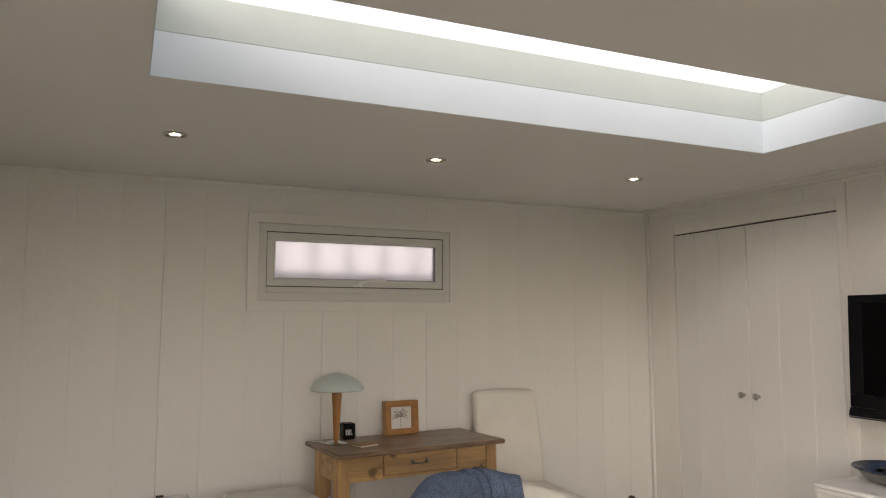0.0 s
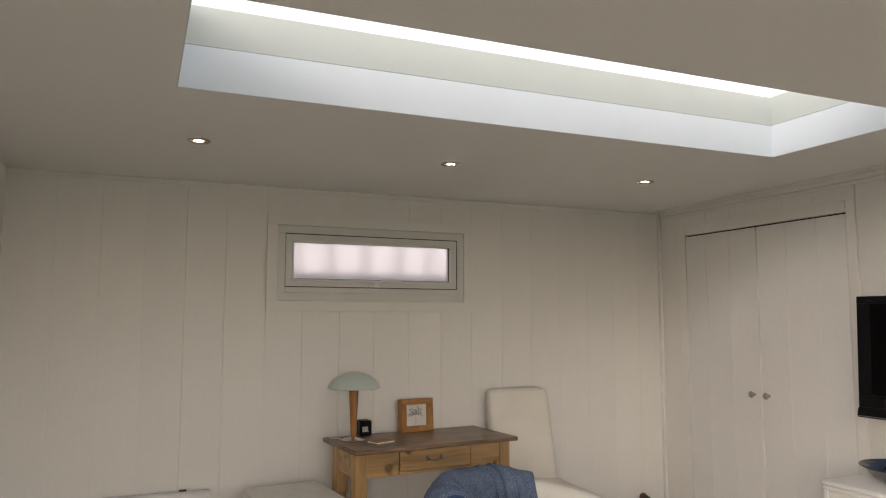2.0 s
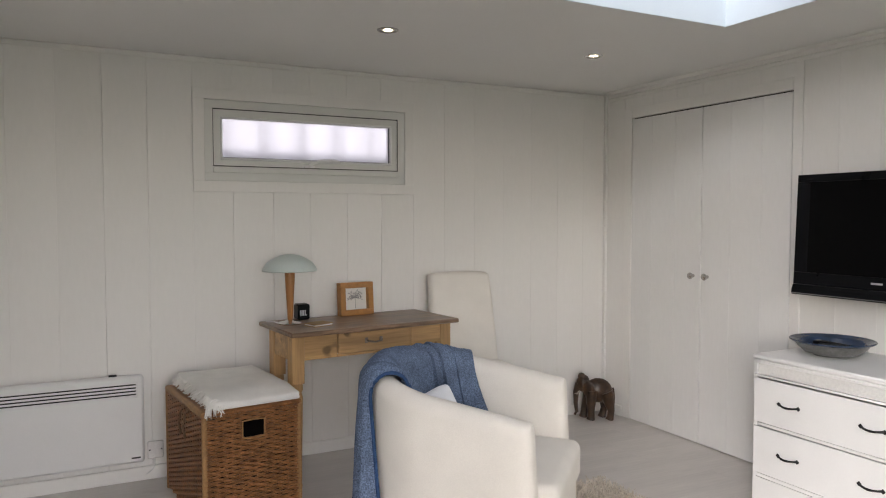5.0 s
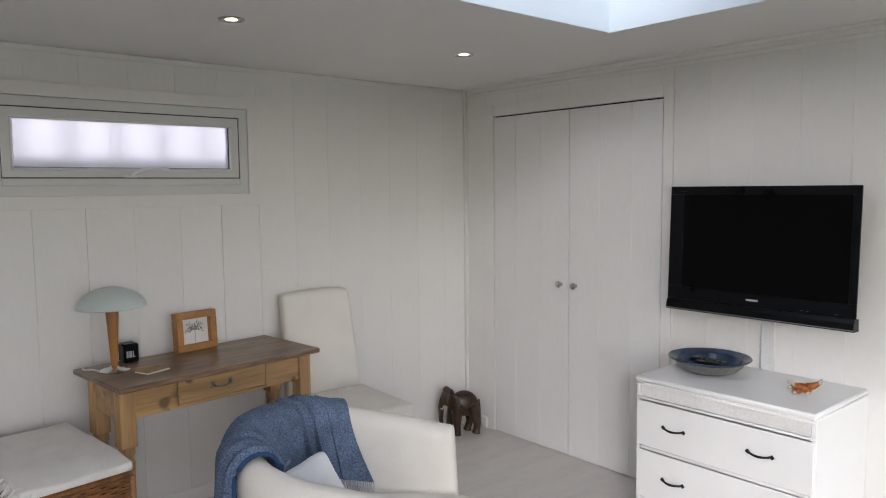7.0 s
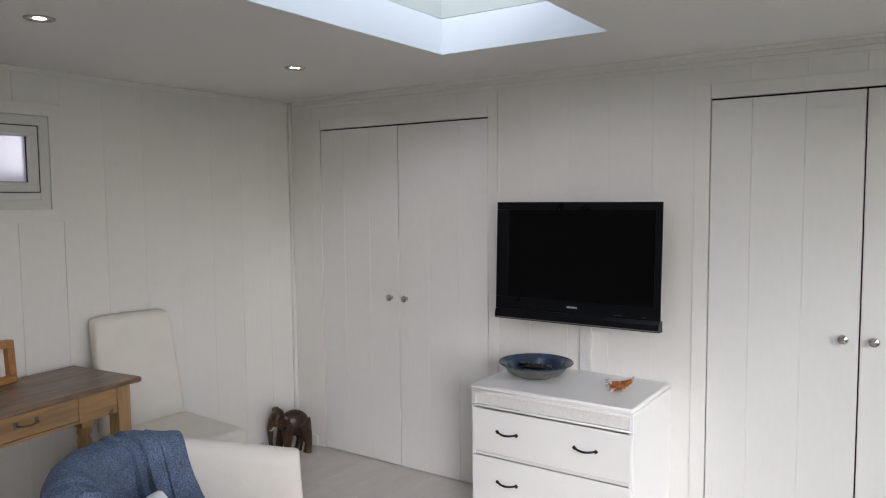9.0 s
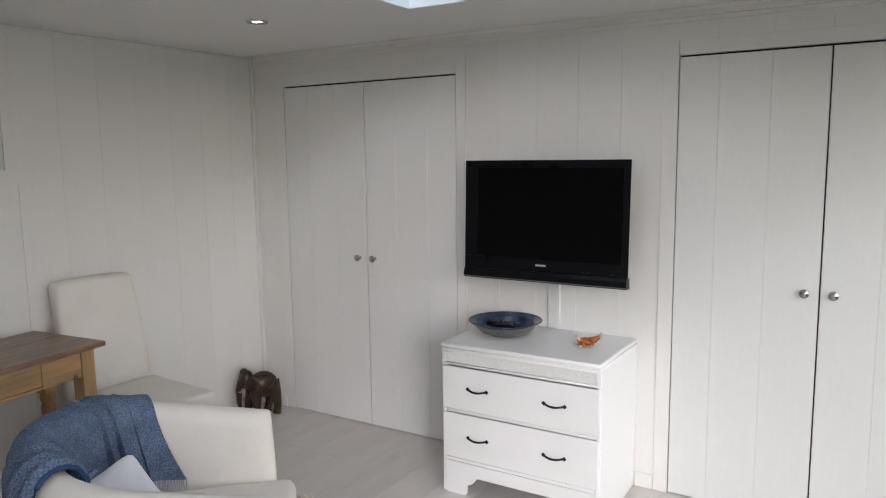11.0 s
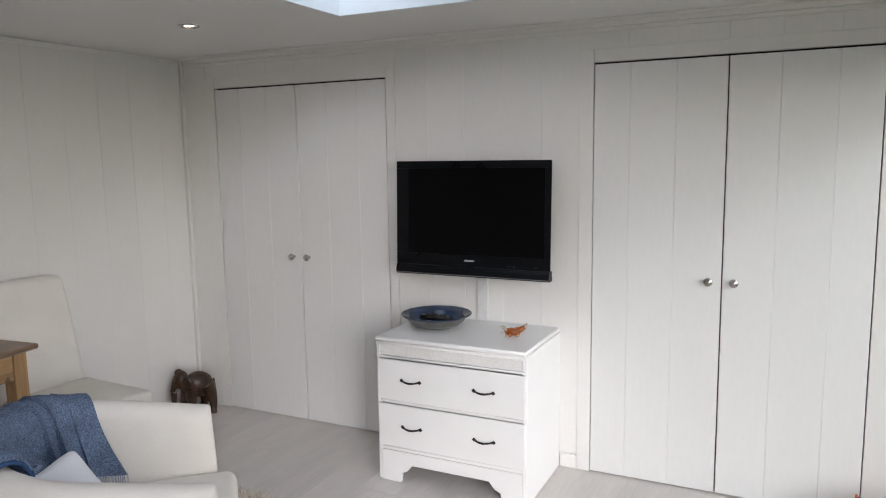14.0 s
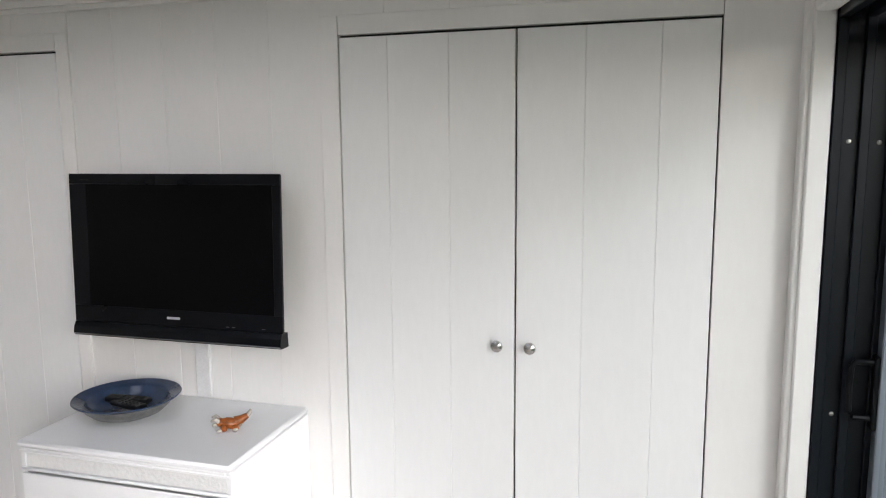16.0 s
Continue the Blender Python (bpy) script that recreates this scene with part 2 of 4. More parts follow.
def mesh_of(name, bm, material, smooth=True):
    bmesh.ops.recalc_face_normals(bm, faces=bm.faces)
    me = bpy.data.meshes.new(name)
    bm.to_mesh(me)
    bm.free()
    for one in material if isinstance(material, (list, tuple)) else [material]:
        me.materials.append(one)
    if smooth:
        me.polygons.foreach_set("use_smooth", [True] * len(me.polygons))
        me.set_sharp_from_angle(angle=radians(38))
    return me


def part(name, bm, material, parent, label="", smooth=True):
    ob = new(name, mesh_of(name, bm, material, smooth))
    ob.parent = parent
    if label:
        tagged(ob, label)
    return ob


def thing(name, label, category, at=None, group="", kind=""):
    ob = new(name)
    if at is not None:
        ob.matrix_basis = at
    return tagged(ob, label, category, group, kind)


def single(name, bm, material, label, category, at=None, group="", kind="", smooth=True):
    ob = new(name, mesh_of(name, bm, material, smooth))
    if at is not None:
        ob.matrix_basis = at
    return tagged(ob, label, category, group, kind)


def structure(name, bm, material, label="", smooth=False):
    return single(name, bm, material, label, "", kind="structure", smooth=smooth)


PLANKS = {}


def plank(name, parent, material, axis, start, end, z0, z1, face, depth=0.012, groove=0.0023):
    """An upright board with chamfered long edges. axis 'x': on a wall along x that faces -y; axis 'y': along y, facing -x."""
    w, h = round(end - start, 4), round(z1 - z0, 4)
    groove *= random.choice((0.4, 0.55, 0.75, 1.1)) if axis == "x" else random.choice((0.9, 1.1, 1.3)) if depth < 0.01 else random.choice((0.4, 0.55, 0.7))
    key = (axis, w, h, material.name, depth, groove)
    if key not in PLANKS:
        g = groove
        e = 0.0003 if axis == "x" and g > 0.0015 else 0.00005
        sec = [(e, depth), (e, g), (g, 0), (w - g, 0), (w - e, g), (w - e, depth)]
        rings = [[Vector((s, d, z)) if axis == "x" else Vector((d, s, z)) for s, d in sec] for z in (0, h)]
        PLANKS[key] = mesh_of(name, loft(rings), material, smooth=False)
    ob = new(name, PLANKS[key])
    ob.location = (start, face, z0) if axis == "x" else (face, start, z0)
    ob.parent = parent
    return ob


# ---- room ----
N, E, W, S, TOP = 3.735, 3.5, -0.32, -0.06, 2.082
SKY = (0.366, 2.822, 1.447, 2.155)  # the skylight's opening: x, x, y, y

structure("ground", boxes(((-60, -60, -0.70), (60, 60, -0.60))), M["grass"])
structure("floor", boxes(((W - 0.1, -0.32, -0.62), (E + 0.03, N + 0.1, -0.012))), M["patio"])
floor = bpy.data.objects["floor"]

# ceiling round the skylight, as one slab
structure("ceiling", boxes(((W - 0.1, -0.34, TOP), (SKY[0], N + 0.1, TOP + 0.12)), ((SKY[1], -0.34, TOP), (E + 0.1, N + 0.1, TOP + 0.12)),
                           ((SKY[0], -0.34, TOP), (SKY[1], SKY[2], TOP + 0.12)), ((SKY[0], SKY[3], TOP), (SKY[1], N + 0.1, TOP + 0.12))), M["ceiling"])

skylight = thing("skylight", "long flat skylight with white reveal and grey kerb in the ceiling", "skylight", kind="structure")
x0, x1, y0, y1 = SKY


def collar(z0, z1, t, gap=0.0):
    a, b, c, d = x0 + gap, x1 - gap, y0 + gap, y1 - gap
    return boxes(((a - t, c - t, z0), (a, d + t, z1)), ((b, c - t, z0), (b + t, d + t, z1)), ((a, c - t, z0), (b, c, z1)), ((a, d, z0), (b, d + t, z1)))


part("reveal", collar(TOP + 0.0005, 2.222, 0.05, 0.004), M["reveal"], skylight, "white reveal with the cool sky light painted in", smooth=False)
part("kerb", collar(2.225, 2.352, 0.06, 0.001), M["kerb"], skylight, "grey kerb", smooth=False)
part("pane", boxes(((x0 - 0.05, y0 - 0.05, 2.353), (x1 + 0.05, y1 + 0.05, 2.365))), M["solar"], skylight, smooth=False)

# window wall
wn_x0, wn_x1, wn_z0, wn_z1 = 0.956, 2.046, 1.471, 1.876
structure("wall_north", boxes(((W - 0.1, N + 0.012, -0.30), (wn_x0 + 0.02, N + 0.13, TOP)), ((wn_x1 - 0.02, N + 0.012, -0.30), (E + 0.1, N + 0.13, TOP)),
                              ((wn_x0 + 0.02, N + 0.012, -0.30), (wn_x1 - 0.02, N + 0.13, wn_z0 + 0.02)), ((wn_x0 + 0.02, N + 0.012, wn_z1 - 0.02), (wn_x1 - 0.02, N + 0.13, TOP))), M["wall"])
wall_n = bpy.data.objects["wall_north"]
structure("wall_west", boxes(((W - 0.1, -0.32, -0.30), (W, N + 0.012, TOP))), M["wall"])
structure("wall_south", boxes(((W, -0.32, 1.93), (E + 0.06, S, TOP)), ((W, -0.32, -0.3), (-0.18, S, 1.93)), ((3.49, -0.32, -0.3), (E + 0.06, S - 0.03, 1.93))), M["wall"])
structure("wall_east", boxes(((E + 0.03, S, -0.30), (E + 0.13, N + 0.012, TOP))), M["wall"])
wall_e = bpy.data.objects["wall_east"]

# window: board surround, frame, opening sash, obscured pane, handle
window = thing("window_1", "narrow high window with pale grey frame and obscured glass", "window", kind="structure")


def ring_xz(xa, xb, za, zb, w, ya, yb, bevel=0.0008):
    bm = bmesh.new()
    box(bm, (xa, ya, za), (xb, yb, za + w), bevel)
    box(bm, (xa, ya, zb - w), (xb, yb, zb), bevel)
    box(bm, (xa, ya, za + w), (xa + w, yb, zb - w), bevel)
    box(bm, (xb - w, ya, za + w), (xb, yb, zb - w), bevel)
    return bm


part("architrave", ring_xz(0.900, 2.102, 1.415, 1.933, 0.055, N - 0.016, N + 0.012), M["wall"], window)
part("window_frame", ring_xz(wn_x0, wn_x1, wn_z0, wn_z1, 0.041, N - 0.010, N + 0.08), M["window_paint"], window)
part("window_sill", boxes(((wn_x0 + 0.041, N - 0.012, wn_z0 + 0.041), (wn_x1 - 0.041, N + 0.08, wn_z0 + 0.073)), bevel=0.003), M["window_paint"], window)
sash = part("sash", ring_xz(0.999, 2.003, 1.547, 1.832, 0.042, N - 0.004, N + 0.05, 0.001), M["window_paint"], window)
part("gasket", ring_xz(0.996, 2.006, 1.544, 1.835, 0.0045, N - 0.0055, N + 0.04, 0.0), M["slot"], window, "dark rubber seal")
part("gasket", ring_xz(1.0405, 1.9615, 1.5885, 1.7905, 0.003, N + 0.008, N + 0.019, 0.0), M["slot"], sash, "dark rubber seal")
part("glazing_bead", ring_xz(1.034, 1.968, 1.576, 1.797, 0.011, N - 0.009, N + 0.006, 0.004), M["heater"], sash, "pale glazing bead")
p = part("pane", boxes(((1.030, N + 0.020, 1.58), (1.965, N + 0.026, 1.80))), M["obscure"], sash, smooth=False)
p.visible_shadow = False
bm = boxes(((1.462, N - 0.018, 1.548), (1.522, N - 0.003, 1.562)), bevel=0.003)
tube([(1.492, N - 0.012, 1.556), (1.492, N - 0.03, 1.562), (1.505, N - 0.036, 1.572), (1.54, N - 0.036, 1.585), (1.61, N - 0.036, 1.590), (1.650, N - 0.034, 1.584)],
     [0.007, 0.008, 0.009, 0.008, 0.008, 0.006], 8, bm)
part("handle", bm, M["chest"], sash, "white fastener handle")

# skirting, corner bead and the trims along the ceiling
structure("baseboard", boxes(((3.494, 1.332, 0), (E + 0.006, 1.414, 0.068)), ((3.488, 3.548, 0), (E, 3.723, 0.068)), ((W, N - 0.012, 0), (E, N, 0.068)), bevel=0.003), M["wall"])
structure("trim_corner", boxes(((3.484, N - 0.018, 0.068), (E + 0.02, N + 0.008, TOP)), bevel=0.004), M["wall"])
bm = boxes(((E - 0.016, S, 2.056), (E, N - 0.03, TOP)), ((E - 0.009, S, 2.036), (E, N - 0.03, 2.056)), ((3.41, S, TOP - 0.004), (E - 0.016, N - 0.03, TOP)), bevel=0.003)
structure("trim_cornice", bm, M["wall"])
structure("trim_window_cornice", boxes(((W, N - 0.008, 2.056), (3.47, N, TOP)), bevel=0.004), M["wall"])

# wardrobes built into the boarded wall: two leaves of three boards each
DOOR_H = 1.905


def wardrobe(ya, yb, ym, splits, label, left):
    """ya..yb along the wall, ym the meeting line, splits the board joints."""
    w = thing("built_in_wardrobe", label, "wardrobe", group="wardrobes along the boarded wall")
    # no real inside: a dark sheet paints the shade seen in the door gaps
    part("interior", boxes(((E + 0.022, ya - 0.012, 0.002), (E + 0.029, yb + 0.012, DOOR_H + 0.012))), M["slot"], w, "sheet painted dark for the shade in the door gaps", smooth=False)
    for a, b, knob_y in ((ya, ym, ym - 0.050), (ym, yb, ym + 0.052)):
        door = part("door", boxes(((E + 0.008, a + 0.003, 0.006), (E + 0.021, b - 0.003, DOOR_H - 0.007))), M["door_paint"], w, smooth=False)
        cuts = [a + 0.003] + [s for s in splits if a + 0.05 < s < b - 0.05] + [b - 0.003]
        for s, e in zip(cuts, cuts[1:]):
            plank("board", door, M["door_paint"], "y", s, e, 0.006, DOOR_H - 0.007, E, 0.008, 0.0018)
        m = pose(E, knob_y, 0.955, 0, -90, 0)
        part("knob", lathe([(0.0, 0), (0.010, 0), (0.008, 0.010), (0.010, 0.016), (0.0165, 0.020), (0.019, 0.026), (0.017, 0.032), (0.009, 0.036), (0, 0.037)], 20, m=m), M["nickel"], door, "brushed nickel knob")
    # face frame round the leaves
    def strip(name, a, b, bev=0.003):
        part(name, boxes((a, b), bevel=bev), M["wall"], w)
    strip("stile", (E - 0.0015, yb + 0.0015, 0.0), (E + 0.03, yb + 0.064, 1.965), 0.001)
    strip("stile", (E - 0.0015, ya - left, 0.0), (E + 0.03, ya - 0.0015, 1.965), 0.001)
    strip("head_rail", (E - 0.0015, ya, DOOR_H + 0.002), (E + 0.03, yb, 1.965), 0.001)
    return w


wardrobe(2.342, 3.484, 2.911, (2.515, 2.713, 3.116, 3.306), "white boarded built-in wardrobe with closed double doors beside the corner", 0.054)
wardrobe(0.147, 1.268, 0.708, (0.303, 0.508, 0.912, 1.107), "white boarded built-in wardrobe with closed double doors beside the sliding door", 0.206)

# sliding door opening
sdoor = thing("door_1", "dark grey aluminium sliding door, one panel shut", "sliding door", kind="structure")
part("architrave", boxes(((3.432, S - 0.055, 0), (3.485, S - 0.002, 1.935)), ((-0.18, S - 0.055, 1.89), (3.432, S - 0.002, 1.935)), ((3.445, S - 0.03, 0), (3.498, S + 0.012, 1.97)),
                         ((-0.25, S - 0.03, 1.935), (3.445, S + 0.012, 1.985)), bevel=0.005), M["wall"], sdoor, "white painted architrave")
jamb = part("jamb", boxes(((3.445, -0.30, -0.05), (3.488, -0.118, 1.93)), ((3.430, -0.142, -0.05), (3.445, -0.118, 1.89)), ((3.430, -0.205, -0.05), (3.445, -0.182, 1.89)), ((3.430, -0.262, -0.05), (3.445, -0.246, 1.89)), bevel=0.002), M["alu"], sdoor)
for y, z in ((-0.161, 1.566), (-0.231, 1.563), (-0.165, 0.84), (-0.231, 0.35), (-0.165, 0.10)):
    part("screw", lathe([(0, 0), (0.006, 0), (0.006, 0.002), (0.002, 0.0035), (0, 0.0035)], 12, m=pose(3.445, y, z, 0, -90, 0)), M["screw"], jamb, "steel screw")
part("head", boxes(((-0.18, -0.30, 1.90), (3.445, -0.118, 1.93)), ((-0.18, -0.142, 1.872), (3.43, -0.118, 1.90)), ((-0.18, -0.205, 1.872), (3.43, -0.182, 1.90)), bevel=0.002), M["alu"], sdoor)
part("track", boxes(((-0.18, -0.31, -0.011), (3.43, -0.118, 0.004)), ((-0.18, -0.17, 0.004), (3.43, -0.155, 0.018)), ((-0.18, -0.24, 0.004), (3.43, -0.225, 0.018)), bevel=0.002), M["alu"], sdoor)
bm = bmesh.new()
box(bm, (3.385, -0.298, 0.02), (3.428, -0.258, 1.88), 0.003)
box(bm, (1.45, -0.298, 0.02), (1.53, -0.258, 1.88), 0.003)
box(bm, (1.53, -0.298, 0.02), (3.385, -0.258, 0.12), 0.003)
box(bm, (1.53, -0.298, 1.81), (3.385, -0.258, 1.88), 0.003)
panel = part("panel", bm, M["alu_lit"], sdoor, "sliding panel with bluish sky light painted on its frame")
part("pane", boxes(((1.52, -0.284, 0.11), (3.39, -0.272, 1.82))), M["clear"], panel, smooth=False)
bm = boxes(((3.388, -0.258, 0.82), (3.424, -0.246, 1.02)), bevel=0.004)
tube([(3.406, -0.25, 0.85), (3.406, -0.205, 0.85), (3.406, -0.195, 0.865), (3.406, -0.192, 0.925), (3.406, -0.195, 0.985), (3.406, -0.205, 1.0), (3.406, -0.25, 1.0)], 0.0085, 8, bm)
tube([(3.406, -0.298, 0.85), (3.406, -0.345, 0.85), (3.406, -0.355, 0.865), (3.406, -0.358, 0.925), (3.406, -0.355, 0.985), (3.406, -0.345, 1.0), (3.406, -0.298, 1.0)], 0.0085, 8, bm)
part("handle", bm, M["black"], panel, "black pull handle")
part("lock", lathe([(0, 0), (0.014, 0), (0.014, 0.006), (0.006, 0.008), (0.006, 0.016), (0, 0.016)], 14, m=pose(3.406, -0.258, 0.79, 90, 0, 0)), M["screw"], panel, "steel lock barrel")

# recessed ceiling lights
def downlight(x, y):
    d = thing("downlight", "small recessed downlight, lit, in the ceiling", "ceiling light", pose(x, y, TOP), group="row of downlights")
    part("rim", lathe([(0.030, 0.002), (0.033, -0.004), (0.042, -0.005), (0.0455, -0.003), (0.046, 0.0)], 32), M["nickel"], d, "metal rim")
    part("baffle", lathe([(0.019, -0.001), (0.0305, 0.0015)], 24), M["aged"], d, "dark inner ring")
    part("lens", lathe([(0.0, -0.0012), (0.019, -0.0012)], 24), M["spot"], d, "glowing lens")


for x in (0.480, 1.576, 2.671):
    downlight(x, 2.831)

# ---- beyond the walls ----
fence = thing("fence", "weathered grey-brown timber fence with pale rails", "fence")
for z in (1.14, 0.455, -0.22):
    part("rail", boxes(((4.86, -7.0, z - 0.04), (4.90, 1.2, z + 0.04)), bevel=0.006), M["rail"], fence, "pale horizontal rail")
for i in range(3):
    part("post", boxes(((4.82, -6.0 + i * 2.75, -0.62), (4.90, -5.92 + i * 2.75, 1.95)), bevel=0.006), M["fence"], fence)
bm = boxes(((4.902, 0, -0.58), (4.920, 0.142, 1.90)), bevel=0.002)
board_mesh = mesh_of("board", bm, M["fence"], False)
for i in range(57):
    b = new("board", board_mesh)
    b.location = (random.uniform(0, 0.006), -7.0 + i * 0.144, random.uniform(-0.012, 0.006))
    b.parent = fence

# pale upright slats of the boundary behind the obscured window
slats = thing("slatted_screen", "pale upright timber slats behind the obscured window", "fence")
part("rail", boxes(((0.1, N + 0.325, 1.50), (2.7, N + 0.36, 1.645)), bevel=0.003), M["rail"], slats, "horizontal rail")
slat_mesh = mesh_of("slat", boxes(((0, 0, -0.60), (0.034, 0.02, 2.05)), bevel=0.003), M["paper"], False)
for i in range(11):
    b = new("slat", slat_mesh)
    b.location = (0.247 + i * 0.2125, N + 0.30, 0)
    b.parent = slats


def tree(x, y, h, seed):
    rnd = random.Random(seed)
    t = thing("tree", "bare-limbed garden tree with sparse leaves behind the fence", "tree", pose(x, y, -0.60))
    bm, tips = tube([(0, 0, 0), (0.05, 0.03, h * 0.25), (0, 0.08, h * 0.5), (0.06, 0.02, h)], [0.11, 0.09, 0.06, 0.015], 8), []
    for i in range(26):
        z, a, ln = h * rnd.uniform(0.3, 0.95), rnd.uniform(0, math.tau), rnd.uniform(0.5, 1.2)
        d = Vector((math.cos(a), math.sin(a), rnd.uniform(0.3, 0.9)))
        p0 = Vector((0.03, 0.05, z))
        p1, p2 = p0 + d * ln * 0.5, p0 + d * ln + Vector((0, 0, 0.1))
        tube([p0, p1, p2], [0.025, 0.016, 0.005], 5, bm)
        tips += [p1.lerp(p2, rnd.random()) for _ in range(26)]
    part("trunk", bm, M["bark"], t)
    bm = bmesh.new()
    for p in tips:
        p = p + Vector((rnd.gauss(0, 0.13), rnd.gauss(0, 0.13), rnd.gauss(0, 0.13)))
        m = pose(*p, rnd.uniform(0, 360), rnd.uniform(0, 360), rnd.uniform(0, 360))
        bm.faces.new([bm.verts.new(m @ Vector(v)) for v in ((-0.018, 0, 0), (0, -0.035, 0.004), (0.018, 0, 0), (0, 0.035, 0.004))])
    part("crown", bm, M["leaf"], t, smooth=False)


tree(5.9, -1.3, 3.6, 3)
tree(6.4, -3.4, 4.2, 5)


# ---- things along the boarded wall ----
def chest():
    c = thing("chest_of_drawers", "white painted chest of two drawers with black handles", "chest of drawers")
    xf, xb, ya, yb = 3.030, 3.505, 1.418, 2.153
    part("top", boxes(((xf - 0.010, ya - 0.001, 0.668), (xb, yb + 0.001, 0.690)), bevel=0.007), M["chest"], c)
    for a, b in ((ya, ya + 0.02), (yb - 0.02, yb)):
        part("side_panel", boxes(((xf + 0.003, a, 0.0), (xb, b, 0.667)), bevel=0.003), M["chest"], c)
    part("back_panel", boxes(((xb - 0.01, ya + 0.021, 0.03), (xb, yb - 0.021, 0.667))), M["chest"], c)
    part("rail", boxes(((xf, ya + 0.021, 0.656), (xf + 0.02, yb - 0.021, 0.667)), bevel=0.002), M["chest"], c)
    part("frieze", boxes(((xf + 0.004, ya + 0.021, 0.604), (xf + 0.02, yb - 0.021, 0.655)), bevel=0.002), M["frieze"], c, "embossed white band")
    part("rail", boxes(((xf - 0.004, ya + 0.002, 0.593), (xf + 0.012, yb - 0.002, 0.602)), bevel=0.003), M["chest"], c)
    part("rail", boxes(((xf - 0.005, ya + 0.002, 0.652), (xf - 0.0005, yb - 0.002, 0.660)), bevel=0.002), M["chest"], c)
    part("rail", boxes(((xf + 0.006, ya + 0.021, 0.376), (xf + 0.02, yb - 0.021, 0.390)), bevel=0.002), M["chest"], c)
    part("rail", boxes(((xf + 0.003, ya + 0.021, 0.150), (xf + 0.02, yb - 0.021, 0.166)), bevel=0.002), M["chest"], c)
    for za, zb, zh in ((0.394, 0.5865, 0.494), (0.170, 0.3745, 0.272)):
        d = part("drawer", boxes(((xf - 0.004, ya + 0.007, za), (xf + 0.0025, yb - 0.007, zb)), ((xf + 0.0022, ya + 0.026, za), (xf + 0.30, yb - 0.026, zb - 0.012)), bevel=0.002), M["chest"], c)
        for y in (1.973, 1.615):
            bm = tube([(xf - 0.004, y - 0.042, zh), (xf - 0.014, y - 0.034, zh - 0.001), (xf - 0.020, y - 0.015, zh - 0.004), (xf - 0.021, y, zh - 0.005), (xf - 0.020, y + 0.015, zh - 0.004), (xf - 0.014, y + 0.034, zh - 0.001), (xf - 0.004, y + 0.042, zh)],
                      [0.005, 0.0042, 0.0045, 0.0052, 0.0045, 0.0042, 0.005], 8)
            for s in (-0.046, 0.046):
                box(bm, (-0.0075, -0.003, -0.0075), (0.0075, 0.003, 0.0075), 0.002, m=pose(xf - 0.004, y + s, zh, 0, 45, 90) @ pose(0, 0, 0, 0, 0, 0))
            part("handle", bm, M["iron"], d, "black iron bow handle")
    # bracket plinth with a cut-out below
    out = [(ya + 0.021, 0), (ya + 0.115, 0), (ya + 0.120, 0.045), (ya + 0.15, 0.058), (ya + 0.175, 0.09), (yb - 0.175, 0.09), (yb - 0.15, 0.058), (yb - 0.120, 0.045), (yb - 0.115, 0), (yb - 0.021, 0),
           (yb - 0.021, 0.149), (ya + 0.021, 0.149)]
    part("plinth", loft([[Vector((x, y, z)) for y, z in out] for x in (xf - 0.002, xf + 0.02)]), M["chest"], c, smooth=False)


chest()


def bowl(x, y, z):
    b = thing("bowl", "wide blue-grey glazed stoneware bowl on the chest", "bowl", pose(x, y, z))
    part("dish", lathe([(0.0, 0.010), (0.075, 0.011), (0.108, 0.019), (0.124, 0.038), (0.1295, 0.0525), (0.133, 0.0565), (0.147, 0.060), (0.163, 0.0665), (0.168, 0.0685), (0.170, 0.066), (0.166, 0.062), (0.158, 0.0585)], 56), M["bowl"], b, "blue-grey glazed inside")
    part("underside", lathe([(0.0, 0.003), (0.065, 0.003), (0.066, 0.0), (0.074, 0.0), (0.076, 0.006), (0.112, 0.015), (0.134, 0.035), (0.144, 0.050), (0.158, 0.0575)], 56), M["bowl_under"], b, "speckled stoneware outside")


bowl(3.293, 1.968, 0.690)


def remote(x, y, z, rz, ry, ln):
    r = thing("remote_control", "black remote control lying in the blue bowl", "remote control", pose(x, y, z, 0, ry, rz), group="remote controls in the bowl")
    part("case", boxes(((-ln / 2, -0.022, 0), (ln / 2, 0.022, 0.018)), bevel=0.005), M["black"], r)
    for i in range(5):
        for j in range(3):
            part("button", boxes(((-ln / 2 + 0.02 + i * 0.022, -0.014 + j * 0.0115, 0.018), (-ln / 2 + 0.031 + i * 0.022, -0.008 + j * 0.0115, 0.0205)), bevel=0.001), M["iron"], r)


remote(3.27, 1.945, 0.724, 70, 4, 0.16)
remote(3.315, 1.985, 0.722, 100, -3, 0.15)

# small orange figurine: body, tail, legs
bm = bmesh.new()
blob(bm, (0, 0, 0.017), (0.026, 0.015, 0.014), (0, 12, 0), 14)
blob(bm, (-0.022, 0.001, 0.020), (0.012, 0.012, 0.011), (0, 0, 0), 12)
tube([(0.012, 0.0, 0.020), (0.028, 0.003, 0.023), (0.044, 0.005, 0.032)], [0.013, 0.011, 0.007], 10, bm)
for dx, dy in ((-0.014, -0.013), (-0.012, 0.014), (0.014, -0.012), (0.015, 0.013)):
    blob(bm, (dx, dy, 0.008), (0.009, 0.009, 0.008), (0, 0, 30), 8)
n_orange = len(bm.faces)
blob(bm, (-0.035, 0.0, 0.015), (0.008, 0.007, 0.006), (0, -20, 0), 10)
